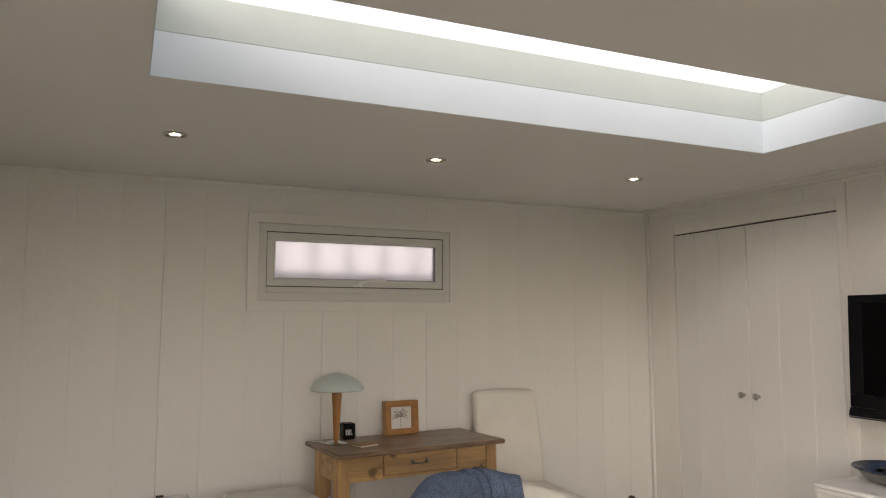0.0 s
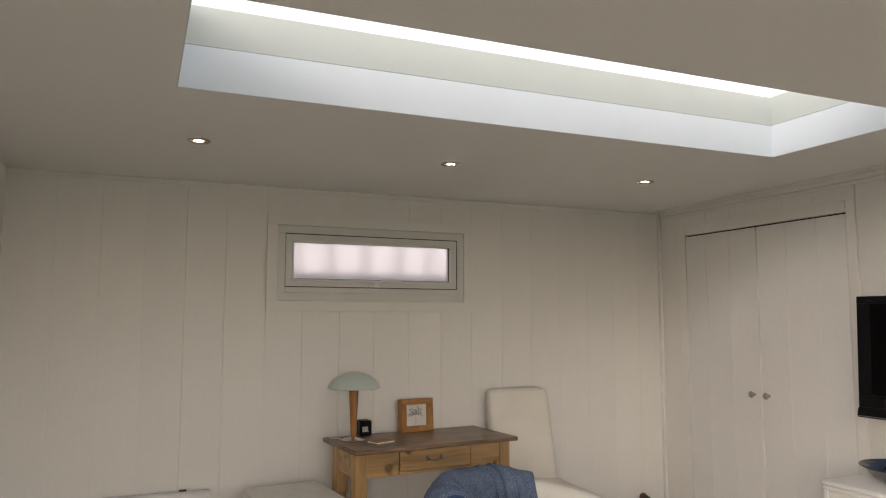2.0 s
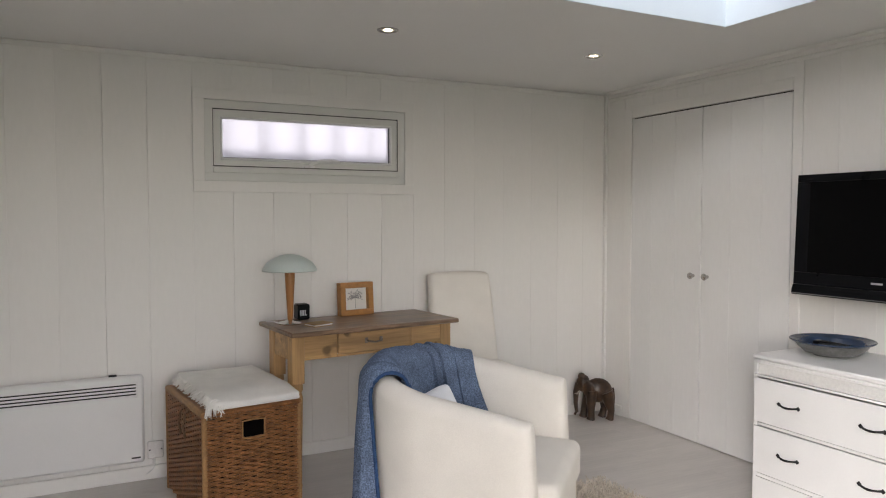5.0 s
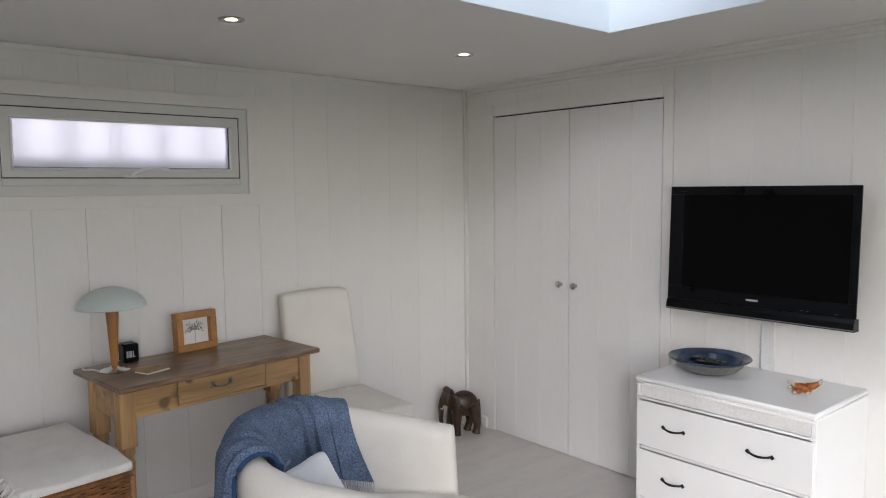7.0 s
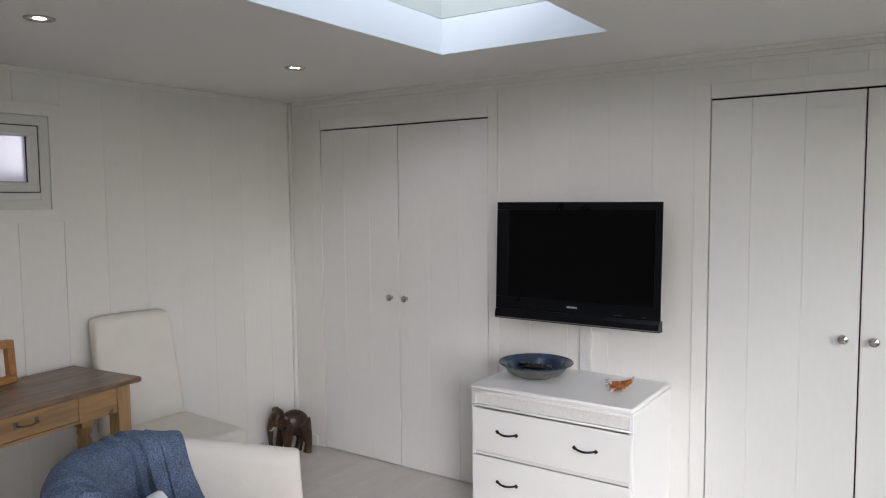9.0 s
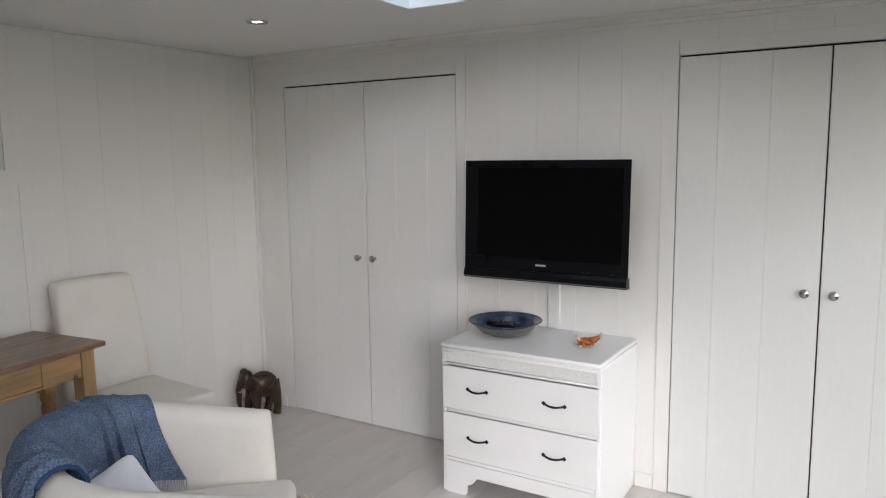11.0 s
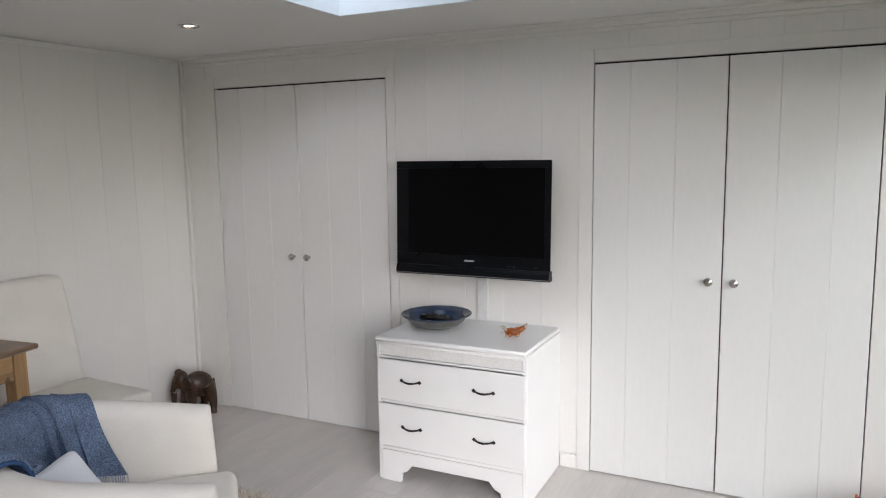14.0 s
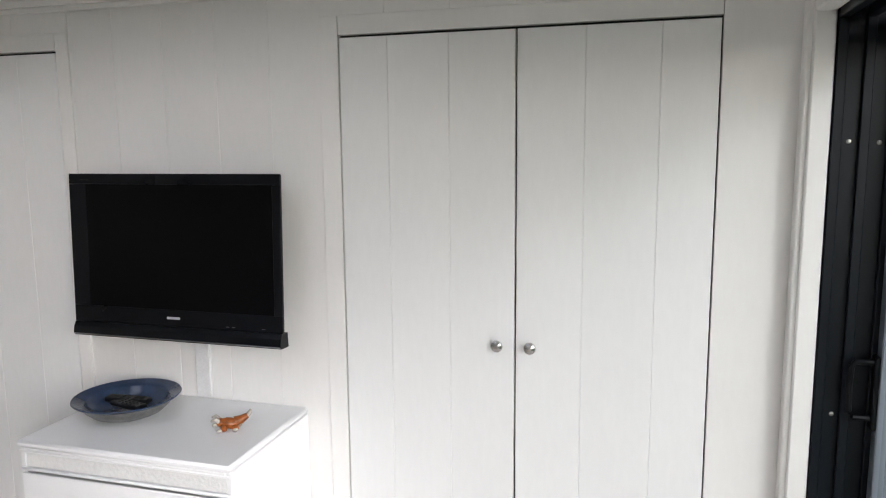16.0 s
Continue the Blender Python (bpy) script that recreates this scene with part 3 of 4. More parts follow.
for sy in (-0.008, 0.008):
    tube([(-0.026, sy, 0.026), (-0.034, sy * 1.6, 0.033), (-0.044, sy * 1.8, 0.030)], [0.006, 0.005, 0.002], 8, bm)
tube([(0.043, 0.005, 0.031), (0.050, 0.006, 0.040), (0.052, 0.006, 0.047)], [0.0065, 0.0055, 0.002], 8, bm)
for dx, dy in ((-0.024, -0.018), (-0.022, 0.018), (0.014, -0.020), (0.022, 0.016)):
    blob(bm, (dx, dy, 0.005), (0.008, 0.006, 0.005), (0, 0, 20), 8)
bm.faces.ensure_lookup_table()
for f in bm.faces[n_orange:]:
    f.material_index = 1
single("figurine", bm, [M["toy"], M["toy_white"]], "small orange and cream glazed animal figurine on the chest", "figurine", pose(3.262, 1.566, 0.690, 0, 0, -62) @ Matrix.Scale(1.25, 4))


def television():
    t = thing("television", "black flat-screen television hung on the boarded wall, switched off", "television", pose(3.376, 1.824, 1.214, 0, 2.2, 0))
    # local: -x faces the room, y along the wall
    def outline(x, w, za, zb):
        return [Vector((x, -w, za)), Vector((x, w, za)), Vector((x, w, zb)), Vector((x, -w, zb))]
    bm = loft([outline(0.004, 0.397, -0.236, 0.268), outline(0.016, 0.395, -0.236, 0.266), outline(0.030, 0.376, -0.225, 0.250), outline(0.052, 0.352, -0.21, 0.235),
               outline(0.056, 0.325, -0.19, 0.215), outline(0.090, 0.31, -0.18, 0.20)])
    part("body", bm, M["black"], t, smooth=False)
    bm = bmesh.new()
    for a, b in (((0, -0.398, 0.234), (0.006, 0.398, 0.269)), ((0, -0.398, -0.236), (0.006, 0.398, -0.180)), ((0, -0.398, -0.180), (0.006, -0.369, 0.234)), ((0, 0.332, -0.180), (0.006, 0.398, 0.234))):
        box(bm, a, b, 0.0015)
    bezel = part("bezel", bm, M["black"], t)
    part("screen", boxes(((0.0018, -0.3688, -0.1798), (0.0036, 0.3318, 0.2338))), M["screen"], t, "dark glossy screen", smooth=False)
    sec = [(0.035, -0.237), (-0.002, -0.237), (-0.010, -0.252), (-0.014, -0.276), (-0.006, -0.284), (0.04, -0.284)]
    part("speaker_bar", loft([[Vector((x, y, z)) for x, z in sec] for y in (-0.396, 0.396)]), M["black"], t, smooth=False)
    part("trim", boxes(((-0.0155, -0.395, -0.279), (-0.012, 0.395, -0.2755))), M["silver"], t, "thin silver line", smooth=False)
    part("badge", boxes(((-0.0015, -0.022, -0.211), (0.0005, 0.028, -0.203))), M["mark"], bezel, "pale badge", smooth=False)
    part("badge", boxes(((-0.0015, 0.318, 0.246), (0.0005, 0.352, 0.250))), M["iron"], bezel, "grey badge", smooth=False)
    for i, y in enumerate((-0.20, -0.222, -0.33)):
        part("indicator", boxes(((-0.0012, y - 0.006, -0.226), (0.0005, y + 0.006, -0.2235))), M["lead"], bezel, smooth=False)
    part("wall_bracket", boxes(((0.095, -0.12, -0.10), (0.131, 0.12, 0.12)), bevel=0.004), M["iron"], t, "black wall bracket")


television()
single("cable_trunking", boxes(((E - 0.010, 1.784, 0.692), (E + 0.005, 1.842, 1.0)), bevel=0.003), M["cable"],
       "white cable trunking down the wall below the television", "trunking")

# carved elephant: one solid piece
bm = bmesh.new()
blob(bm, (0.045, 0, 0.185), (0.108, 0.062, 0.080), (0, 4, 0), 20)
blob(bm, (0.10, 0, 0.165), (0.062, 0.066, 0.062), (0, 0, 0), 16)
blob(bm, (-0.075, 0, 0.232), (0.052, 0.048, 0.058), (0, 25, 0), 16)
blob(bm, (-0.085, 0, 0.275), (0.030, 0.034, 0.026), (0, 0, 0), 12)
for s in (-1, 1):
    blob(bm, (-0.045, s * 0.060, 0.205), (0.044, 0.012, 0.058), (s * -8, 0, s * 22), 12)
    f = -0.020 * s
    tube([(-0.020, s * 0.036, 0.19), (-0.026 + f * 0.3, s * 0.042, 0.12), (-0.036 + f * 0.8, s * 0.042, 0.06), (-0.038 + f, s * 0.042, 0.020), (-0.042 + f, s * 0.042, 0.0)], [0.046, 0.038, 0.027, 0.027, 0.033], 14, bm)
    tube([(0.098, s * 0.036, 0.18), (0.110 + f * 0.4, s * 0.042, 0.12), (0.118 + f * 0.8, s * 0.042, 0.06), (0.108 + f, s * 0.042, 0.020), (0.103 + f, s * 0.042, 0.0)], [0.052, 0.043, 0.027, 0.026, 0.033], 14, bm)
tube([(-0.105, 0, 0.225), (-0.128, 0, 0.17), (-0.130, 0, 0.10), (-0.120, 0, 0.045), (-0.138, 0, 0.025)], [0.030, 0.023, 0.017, 0.013, 0.010], 12, bm)
tube([(0.158, 0, 0.20), (0.168, 0, 0.14), (0.165, 0, 0.10)], [0.008, 0.006, 0.008], 6, bm)
n_dark = len(bm.faces)
for s in (-1, 1):
    tube([(-0.105, s * 0.026, 0.185), (-0.128, s * 0.032, 0.168), (-0.145, s * 0.033, 0.172)], [0.007, 0.006, 0.002], 6, bm)
bm.faces.ensure_lookup_table()
for f in bm.faces[n_dark:]:
    f.material_index = 1
single("elephant_carving", bm, [M["carved"], M["toy_white"]], "dark carved wooden elephant standing on the floor in the corner", "ornament", pose(3.300, 3.600, 0, 0, 0, -26) @ Matrix.Diagonal((0.83, 0.86, 0.98, 1)))

# terracotta animal by the sliding door
bm = bmesh.new()
blob(bm, (0, 0, 0.105), (0.115, 0.082, 0.086), (0, 0, 0), 20)
blob(bm, (-0.115, 0, 0.125), (0.050, 0.048, 0.046), (0, 0, 0), 14)
blob(bm, (-0.160, 0, 0.115), (0.020, 0.026, 0.024), (0, 0, 0), 10)
for sx in (-0.06, 0.065):
    for s in (-1, 1):
        tube([(sx, s * 0.045, 0.07), (sx, s * 0.048, 0.0)], [0.028, 0.022], 10, bm)
for s in (-1, 1):
    tube([(-0.115, s * 0.034, 0.155), (-0.122, s * 0.046, 0.185)], [0.014, 0.004], 8, bm)
single("animal_ornament", bm, M["terracotta"], "orange terracotta animal ornament on the floor by the door", "ornament", pose(3.30, 0.05, 0, 0, 0, -80))


# ---- window side ----
def desk():
    d = thing("console_table", "honey pine side table with dark stained top and one drawer", "table", pose(1.236, 3.150, 0, 0, 0, 6.2))
    L, D, H = 0.915, 0.452, 0.762
    part("tabletop", boxes(((0, 0, H - 0.022), (L, D, H)), bevel=0.005), M["desk_top"], d, "dark stained top")
    a, b, c = 0.018, L - 0.024, 0.046
    zt, zb = H - 0.0225, 0.622
    for x in (a, b - 0.062):
        for y in (c, D - 0.10 - 0.062):
            leg = bmesh.new()
            box(leg, (x, y, 0.515), (x + 0.062, y + 0.062, zt), 0.003)
            cx, cy = x + 0.031, y + 0.031
            lathe([(0, 0.0), (0.020, 0.0), (0.026, 0.03), (0.020, 0.06), (0.024, 0.075), (0.0235, 0.10), (0.029, 0.40), (0.030, 0.45), (0.024, 0.472), (0.031, 0.485), (0.030, 0.505), (0.027, 0.516), (0, 0.516)], 20, (cx, cy, 0), leg)
            part("leg", leg, M["pine_leg"], d)
    part("apron", boxes(((a + 0.063, c + 0.006, zb), (0.247, c + 0.026, zt)), bevel=0.001), M["pine"], d)
    part("apron", boxes(((0.655, c + 0.006, zb), (b - 0.063, c + 0.026, zt)), bevel=0.001), M["pine"], d)
    part("apron", boxes(((0.248, c + 0.006, zb), (0.654, c + 0.024, zb + 0.012)), bevel=0.001), M["pine"], d)
    part("apron", boxes(((a + 0.063, D - 0.126, zb), (b - 0.063, D - 0.106, zt)), bevel=0.001), M["pine"], d)
    for x in (a + 0.006, b - 0.026):
        part("apron", boxes(((x, c + 0.063, zb), (x + 0.02, D - 0.10 - 0.063, zt)), bevel=0.001), M["pine"], d)
    dr = part("drawer", boxes(((0.251, c + 0.003, zb + 0.015), (0.651, c + 0.30, zt - 0.008)), bevel=0.002), M["pine"], d)
    bm = tube([(0.400, c - 0.002, 0.690), (0.405, c - 0.016, 0.686), (0.44, c - 0.020, 0.680), (0.475, c - 0.016, 0.686), (0.480, c - 0.002, 0.690)], 0.0042, 8)
    for x in (0.400, 0.480):
        box(bm, (x - 0.009, c - 0.001, 0.676), (x + 0.009, c + 0.003, 0.702), 0.002)
    part("handle", bm, M["pewter"], dr, "aged metal drop handle")


desk()
H = 0.762


def lamp(x, y):
    t = thing("table_lamp", "mushroom table lamp with frosted glass shade and wooden stem", "lamp", pose(x, y, H))
    part("base", lathe([(0, 0), (0.056, 0), (0.058, 0.004), (0.052, 0.009), (0.022, 0.016), (0.014, 0.022), (0, 0.022)], 32), M["chrome"], t, "round chrome base")
    part("stem", lathe([(0, 0.022), (0.013, 0.022), (0.017, 0.10), (0.025, 0.245), (0.024, 0.252), (0, 0.252)], 20), M["lamp_wood"], t, "tapered cherry wood stem")
    part("neck", lathe([(0, 0.252), (0.006, 0.252), (0.006, 0.30), (0, 0.30)], 12), M["chrome"], t)
    prof = [(0.134, 0.264), (0.127, 0.280), (0.110, 0.304), (0.082, 0.322), (0.05, 0.337), (0.02, 0.343), (0.0, 0.344), ]
    part("shade", lathe(prof + [(0.0, 0.340)] + [(max(r - 0.004, 0), z - 0.003) for r, z in prof[::-1][1:]] + [prof[0]], 48), M["frost"], t, "frosted pale green glass dome shade")
    part("cable", tube([(-0.05, 0.01, 0.004), (-0.075, 0.03, 0.012), (-0.10, 0.07, 0.008), (-0.09, 0.13, 0.004)], 0.0028, 6), M["cable"], t, "white cable")


lamp(1.310, 3.455)

sp = thing("speaker", "small black cube loudspeaker on the table", "speaker", pose(1.405, 3.585, H, 0, 0, 4))
part("case", boxes(((-0.030, -0.03, 0), (0.034, 0.04, 0.080)), bevel=0.007), M["black"], sp)
part("badge", boxes(((-0.020, -0.0315, 0.022), (-0.012, -0.0295, 0.050)), ((-0.009, -0.0315, 0.022), (0.003, -0.0295, 0.050)), ((0.006, -0.0315, 0.022), (0.010, -0.0295, 0.050)), ((0.010, -0.0315, 0.022), (0.016, -0.0295, 0.027))), M["mark"], sp, "pale badge of plain bars", smooth=False)


def picture():
    f = thing("picture_frame", "deep orange oak box frame with a dried flower on the table", "picture frame", pose(1.708, 3.610, H, -4, 0, 8))
    w, h = 0.098, 0.176
    bm = ring_xz(-w, w, 0, h, 0.030, -0.026, 0.022, 0.002)
    part("frame", bm, M["frame_wood"], f)
    part("mount", boxes(((-w + 0.03, 0.004, 0.03), (w - 0.03, 0.008, h - 0.03))), M["paper"], f, "white mount", smooth=False)
    rnd = random.Random(4)
    bm = tube([(0.0, 0.001, 0.036), (0.002, 0.001, 0.07), (0.0, 0.001, 0.092)], 0.0009, 5)
    for i in range(46):
        a, r = rnd.uniform(-0.35, math.pi + 0.35), rnd.uniform(0.012, 0.050)
        e = (r * math.cos(a), 0.001, 0.094 + 0.85 * r * math.sin(a))
        tube([(0, 0.001, 0.092), e], 0.0005, 4, bm)
        for _ in range(2):
            blob(bm, (e[0] + rnd.gauss(0, 0.003), 0.001, e[2] + rnd.gauss(0, 0.003)), (0.0021, 0.0012, 0.0021), seg=6)
    part("dried_flower", bm, M["ink"], f, "grey dried seed head")


picture()
nb = thing("notebook", "small tan card notebook lying on the table", "notebook", pose(1.418, 3.335, H, 0, 0, 20))
part("cover", boxes(((-0.055, -0.042, 0.0), (0.055, 0.042, 0.004)), ((-0.055, -0.042, 0.010), (0.055, 0.042, 0.014)), ((-0.055, 0.038, 0.004), (0.055, 0.042, 0.010)), bevel=0.001), M["card"], nb)
part("pages", boxes(((-0.052, -0.040, 0.0042), (0.052, 0.037, 0.0098))), M["paper"], nb, smooth=False)


def pad(a, b, r, puff=0.0, n=10):
    """A soft upholstered block between two corners, with rounded edges and a slight swell."""
    bm = bmesh.new()
    box(bm, a, b, r, 3)
    if puff:
        bmesh.ops.subdivide_edges(bm, edges=[e for e in bm.edges if e.calc_length() > 0.06], cuts=n, use_grid_fill=True)
        mid, half = (Vector(a) + Vector(b)) / 2, (Vector(b) - Vector(a)) / 2
        for v in bm.verts:
            q = v.co - mid
            k = [max(0.0, 1 - (q[i] / half[i]) ** 2) for i in range(3)]
            v.co.z += puff * k[0] * k[1] * (1 if q.z > 0 else 0)
            v.co += Vector((noise.noise(v.co * 9), noise.noise(v.co * 9 + Vector((5, 0, 0))), noise.noise(v.co * 9 + Vector((0, 7, 0))))) * 0.003
    return bm


def dining_chair():
    c = thing("dining_chair", "cream slip-covered dining chair with pine legs beside the table", "chair", pose(2.335, 3.33, 0, 0, 0, -3))
    part("seat", pad((-0.205, -0.275, 0.375), (0.215, 0.20, 0.466), 0.022, 0.012), M["cover"], c)
    bm = pad((-0.195, 0.0, 0.0), (0.200, 0.075, 0.54), 0.024, 0.0)
    bmesh.ops.subdivide_edges(bm, edges=[e for e in bm.edges if e.calc_length() > 0.1], cuts=8, use_grid_fill=True)
    for v in bm.verts:
        s = max(0, v.co.z / 0.54)
        v.co.x *= 1.06 - 0.10 * s
        v.co.y += 0.085 * s ** 1.4 + 0.004 * noise.noise(v.co * 8)
        v.co.z -= 0.012 * (abs(v.co.x) / 0.2) ** 3 * s
    bmesh.ops.transform(bm, matrix=pose(0, 0.205, 0.432), verts=bm.verts)
    part("backrest", bm, M["cover"], c)
    for x in (-0.185, 0.155):
        for y in (-0.255, 0.18):
            part("leg", boxes(((x, y, 0), (x + 0.038, y + 0.038, 0.38)), bevel=0.003), M["pine_leg"], c, "pine leg")


dining_chair()


def tub_chair():
    """Faces +x in its own frame; 0, 0 is the middle of the round back."""
    c = thing("armchair", "cream fabric tub armchair with a curved back", "armchair", pose(1.633, 2.276, 0.006, 0, 0, -45))
    R, T = 0.332, 0.052

    def rail(s):
        """s from -1 (arm on one side) over 0 (middle of the back) to 1: centre, outward direction, rim height."""
        arc = 0.62
        if abs(s) < arc:
            a = math.pi + s / arc * math.pi / 2 * -1
            p, n = Vector((0.284 * math.cos(a), R * math.sin(a), 0)), Vector((math.cos(a) / 0.284, math.sin(a) / R, 0)).normalized()
        else:
            k = (abs(s) - arc) / (1 - arc)
            sg = 1 if s > 0 else -1
            p, n = Vector((k * 0.298, sg * R, 0)), Vector((0, sg, 0))
        h = 0.764 - 0.116 * min(1, abs(s)) ** 1.3
        return p, n, h

    def section(s, grow=0.0, top=0.0, low=0.03):
        p, n, h = rail(s)
        t = T + grow
        pts = [p + n * t * 1.0 + Vector((0, 0, low)), p + n * t * 1.02 + Vector((0, 0, h * 0.5)), p + n * t + Vector((0, 0, h - t))]
        pts += [p + n * t * math.cos(a) + Vector((0, 0, h - t + t * math.sin(a) + top)) for a in (0.5, 1.05, 1.57, 2.09, 2.64)]
        pts += [p - n * t + Vector((0, 0, h - t)), p - n * t * 1.02 + Vector((0, 0, h * 0.5)), p - n * t + Vector((0, 0, low))]
        return pts

    steps = [-1 + 2 * i / 64 for i in range(65)]
    rings = [section(s) for s in steps]
    for end, sg in ((0, -1), (-1, 1)):
        base = rings[end]
        mid = sum(base, Vector()) / len(base)
        caps = []
        for k, fwd in ((0.93, 0.018), (0.75, 0.030), (0.45, 0.034)):
            caps.append([Vector((q.x + fwd, mid.y + (q.y - mid.y) * k, mid.z + (q.z - mid.z) * (1 - (1 - k) * 0.12))) for q in base])
        rings = caps[::-1] + rings if end == 0 else rings + caps
    for ring in rings:
        for q in ring:
            q.x += 0.03 * max(0.0, (0.66 - q.z) / 0.66) * max(0.0, q.x / 0.3)
    part("shell", loft(rings), M["cover"], c, "curved back and arms in one cream cover")
    seat = pad((-0.26, -0.276, 0.27), (0.405, 0.276, 0.425), 0.035, 0.02)
    for v in seat.verts:
        if v.co.x < 0:
            v.co.y *= 1 - 0.38 * min(1, -v.co.x / 0.24) ** 2
    part("seat_cushion", seat, M["cover"], c)
    base = boxes(((-0.22, -0.29, 0.03), (0.385, 0.29, 0.272)), bevel=0.012)
    for v in base.verts:
        if v.co.x < 0:
            v.co.y *= 0.7
    part("base", base, M["cover"], c)
    for x, y in ((-0.18, -0.18), (-0.18, 0.18), (0.33, -0.22), (0.33, 0.22)):
        part("foot", lathe([(0, 0), (0.018, 0), (0.022, 0.03), (0, 0.03)], 12, (x, y, 0)), M["pine_leg"], c)
    return c, rail, T


armchair, rail, T = tub_chair()


def blue_throw():
    t = thing("throw_blanket", "blue marled wool throw with fringe draped over the armchair back", "blanket", armchair.matrix_basis.copy())
    lo, hi, n, m = -0.36, 0.54, 260, 44
    rows = []
    for i in range(n + 1):
        k = i / n
        s = lo + (hi - lo) * k
        p, nn, h = rail(s)
        pleat = sum(a * math.exp(-((k - c) / w) ** 2) for c, w, a in ((0.80, 0.05, 0.004), (0.10, 0.03, 0.012), (0.2, 0.025, 0.008), (0.03, 0.02, 0.016)))
        pleat += sum(a * min(1.0, max(0.0, (k - c) / 0.006 + 0.5)) * math.exp(-max(0.0, k - c) / f) for c, f, a in ((0.665, 0.035, 0.012), (0.735, 0.05, 0.013), (0.85, 0.05, 0.005)))
        g = T + 0.013
        z_out = 0.14 + 0.10 * k + 0.02 * math.sin(k * 9)
        z_in = h - 0.03 - 0.222 * min(1, max(0, (k - 0.05) / 0.30)) ** 0.8
        line = []
        tilt = 0.15 * max(0.0, (k - 0.45) / 0.55)
        for j in range(m + 1):
            q = j / m
            p, nn, h = rail(s + tilt * max(0.0, (q - 0.6) / 0.4) - 0.10 * (1 - k) * max(0.0, (0.5 - q) / 0.5))
            top = h - T
            if q < 0.5:
                u = q / 0.5
                z = z_out + (top - z_out) * u
                pt, dr = p + nn * g + Vector((0, 0, z)), nn
                amp = 0.6 + 2.5 * (1 - u)
            elif q < 0.72:
                a = (q - 0.5) / 0.22 * math.pi
                dr = nn * math.cos(a) + Vector((0, 0, math.sin(a)))
                pt, amp = p + dr * g + Vector((0, 0, top)), 0.6
            else:
                u = (q - 0.72) / 0.28
                z = top + (z_in - top) * u
                pt, dr, amp = p - nn * g + Vector((0, 0, z)), -nn, 0.6 + 0.9 * min(1.0, u * 2)
            wob = 0.004 * noise.noise(Vector((k * 7, q * 5, 1.3))) + 0.002 * noise.noise(Vector((k * 22, q * 14, 4)))
            d = max(-0.003, pleat * amp * 1.7 + wob)
            line.append((pt + dr * d, dr))
        rows.append(line)
    ring = []
    for line in rows:
        upper = [pt + dr * 0.009 for pt, dr in line]
        lower = [pt for pt, dr in line]
        ring.append(upper + lower[::-1])
    part("cloth", loft(ring), M["throw"], t)
    part("hem", tube([pt + dr * 0.006 for pt, dr in rows[0]], 0.0065, 8), M["hem"], t, "deep blue folded hem")
    bm = bmesh.new()
    rnd = random.Random(2)
    for i in range(16, n + 1, 2):
        line = rows[i]
        (p1, dr) = line[-1]
        e = p1 + dr * 0.004
        tube([e + Vector((0, 0, 0.006)), e + dr * 0.003 + Vector((rnd.gauss(0, 0.003), rnd.gauss(0, 0.003), -0.016)), e + dr * 0.004 + Vector((rnd.gauss(0, 0.005), rnd.gauss(0, 0.005), -0.034))], [0.0022, 0.0018, 0.0012], 5, bm)
    tagged(part("fringe", bm, M["fringe"], t, "pale blue-grey fringe"), kind="stuff")


blue_throw()


def pillow(w, h, d, n=18):
    bm = bmesh.new()
    for side in (1, -1):
        g = []
        for i in range(n + 1):
            row = []
            for j in range(n + 1):
                a, b = i / n * 2 - 1, j / n * 2 - 1
                x = a * w / 2 * (1 - 0.05 * (1 - b * b) - 0.10 * (a * b) ** 6)
                z = b * h / 2 * (1 - 0.05 * (1 - a * a) - 0.10 * (a * b) ** 6)
                y = side * d / 2 * ((1 - a ** 4) * (1 - b ** 4)) ** 0.55
                row.append(bm.verts.new((x, y + 0.004 * noise.noise(Vector((a * 3, b * 3, side))), z)))
            g.append(row)
        for i in range(n):
            for j in range(n):
                bm.faces.new((g[i][j], g[i + 1][j], g[i + 1][j + 1], g[i][j + 1]))
    bmesh.ops.remove_doubles(bm, verts=bm.verts, dist=0.0006)
    return bm


single("cushion", pillow(0.205, 0.205, 0.08), M["cushion"], "small white cushion standing on the armchair seat", "cushion",
       armchair.matrix_basis @ pose(-0.086, -0.062, 0.559, -40, 0, 0) @ pose(0, 0, 0, 0, 55, 0))


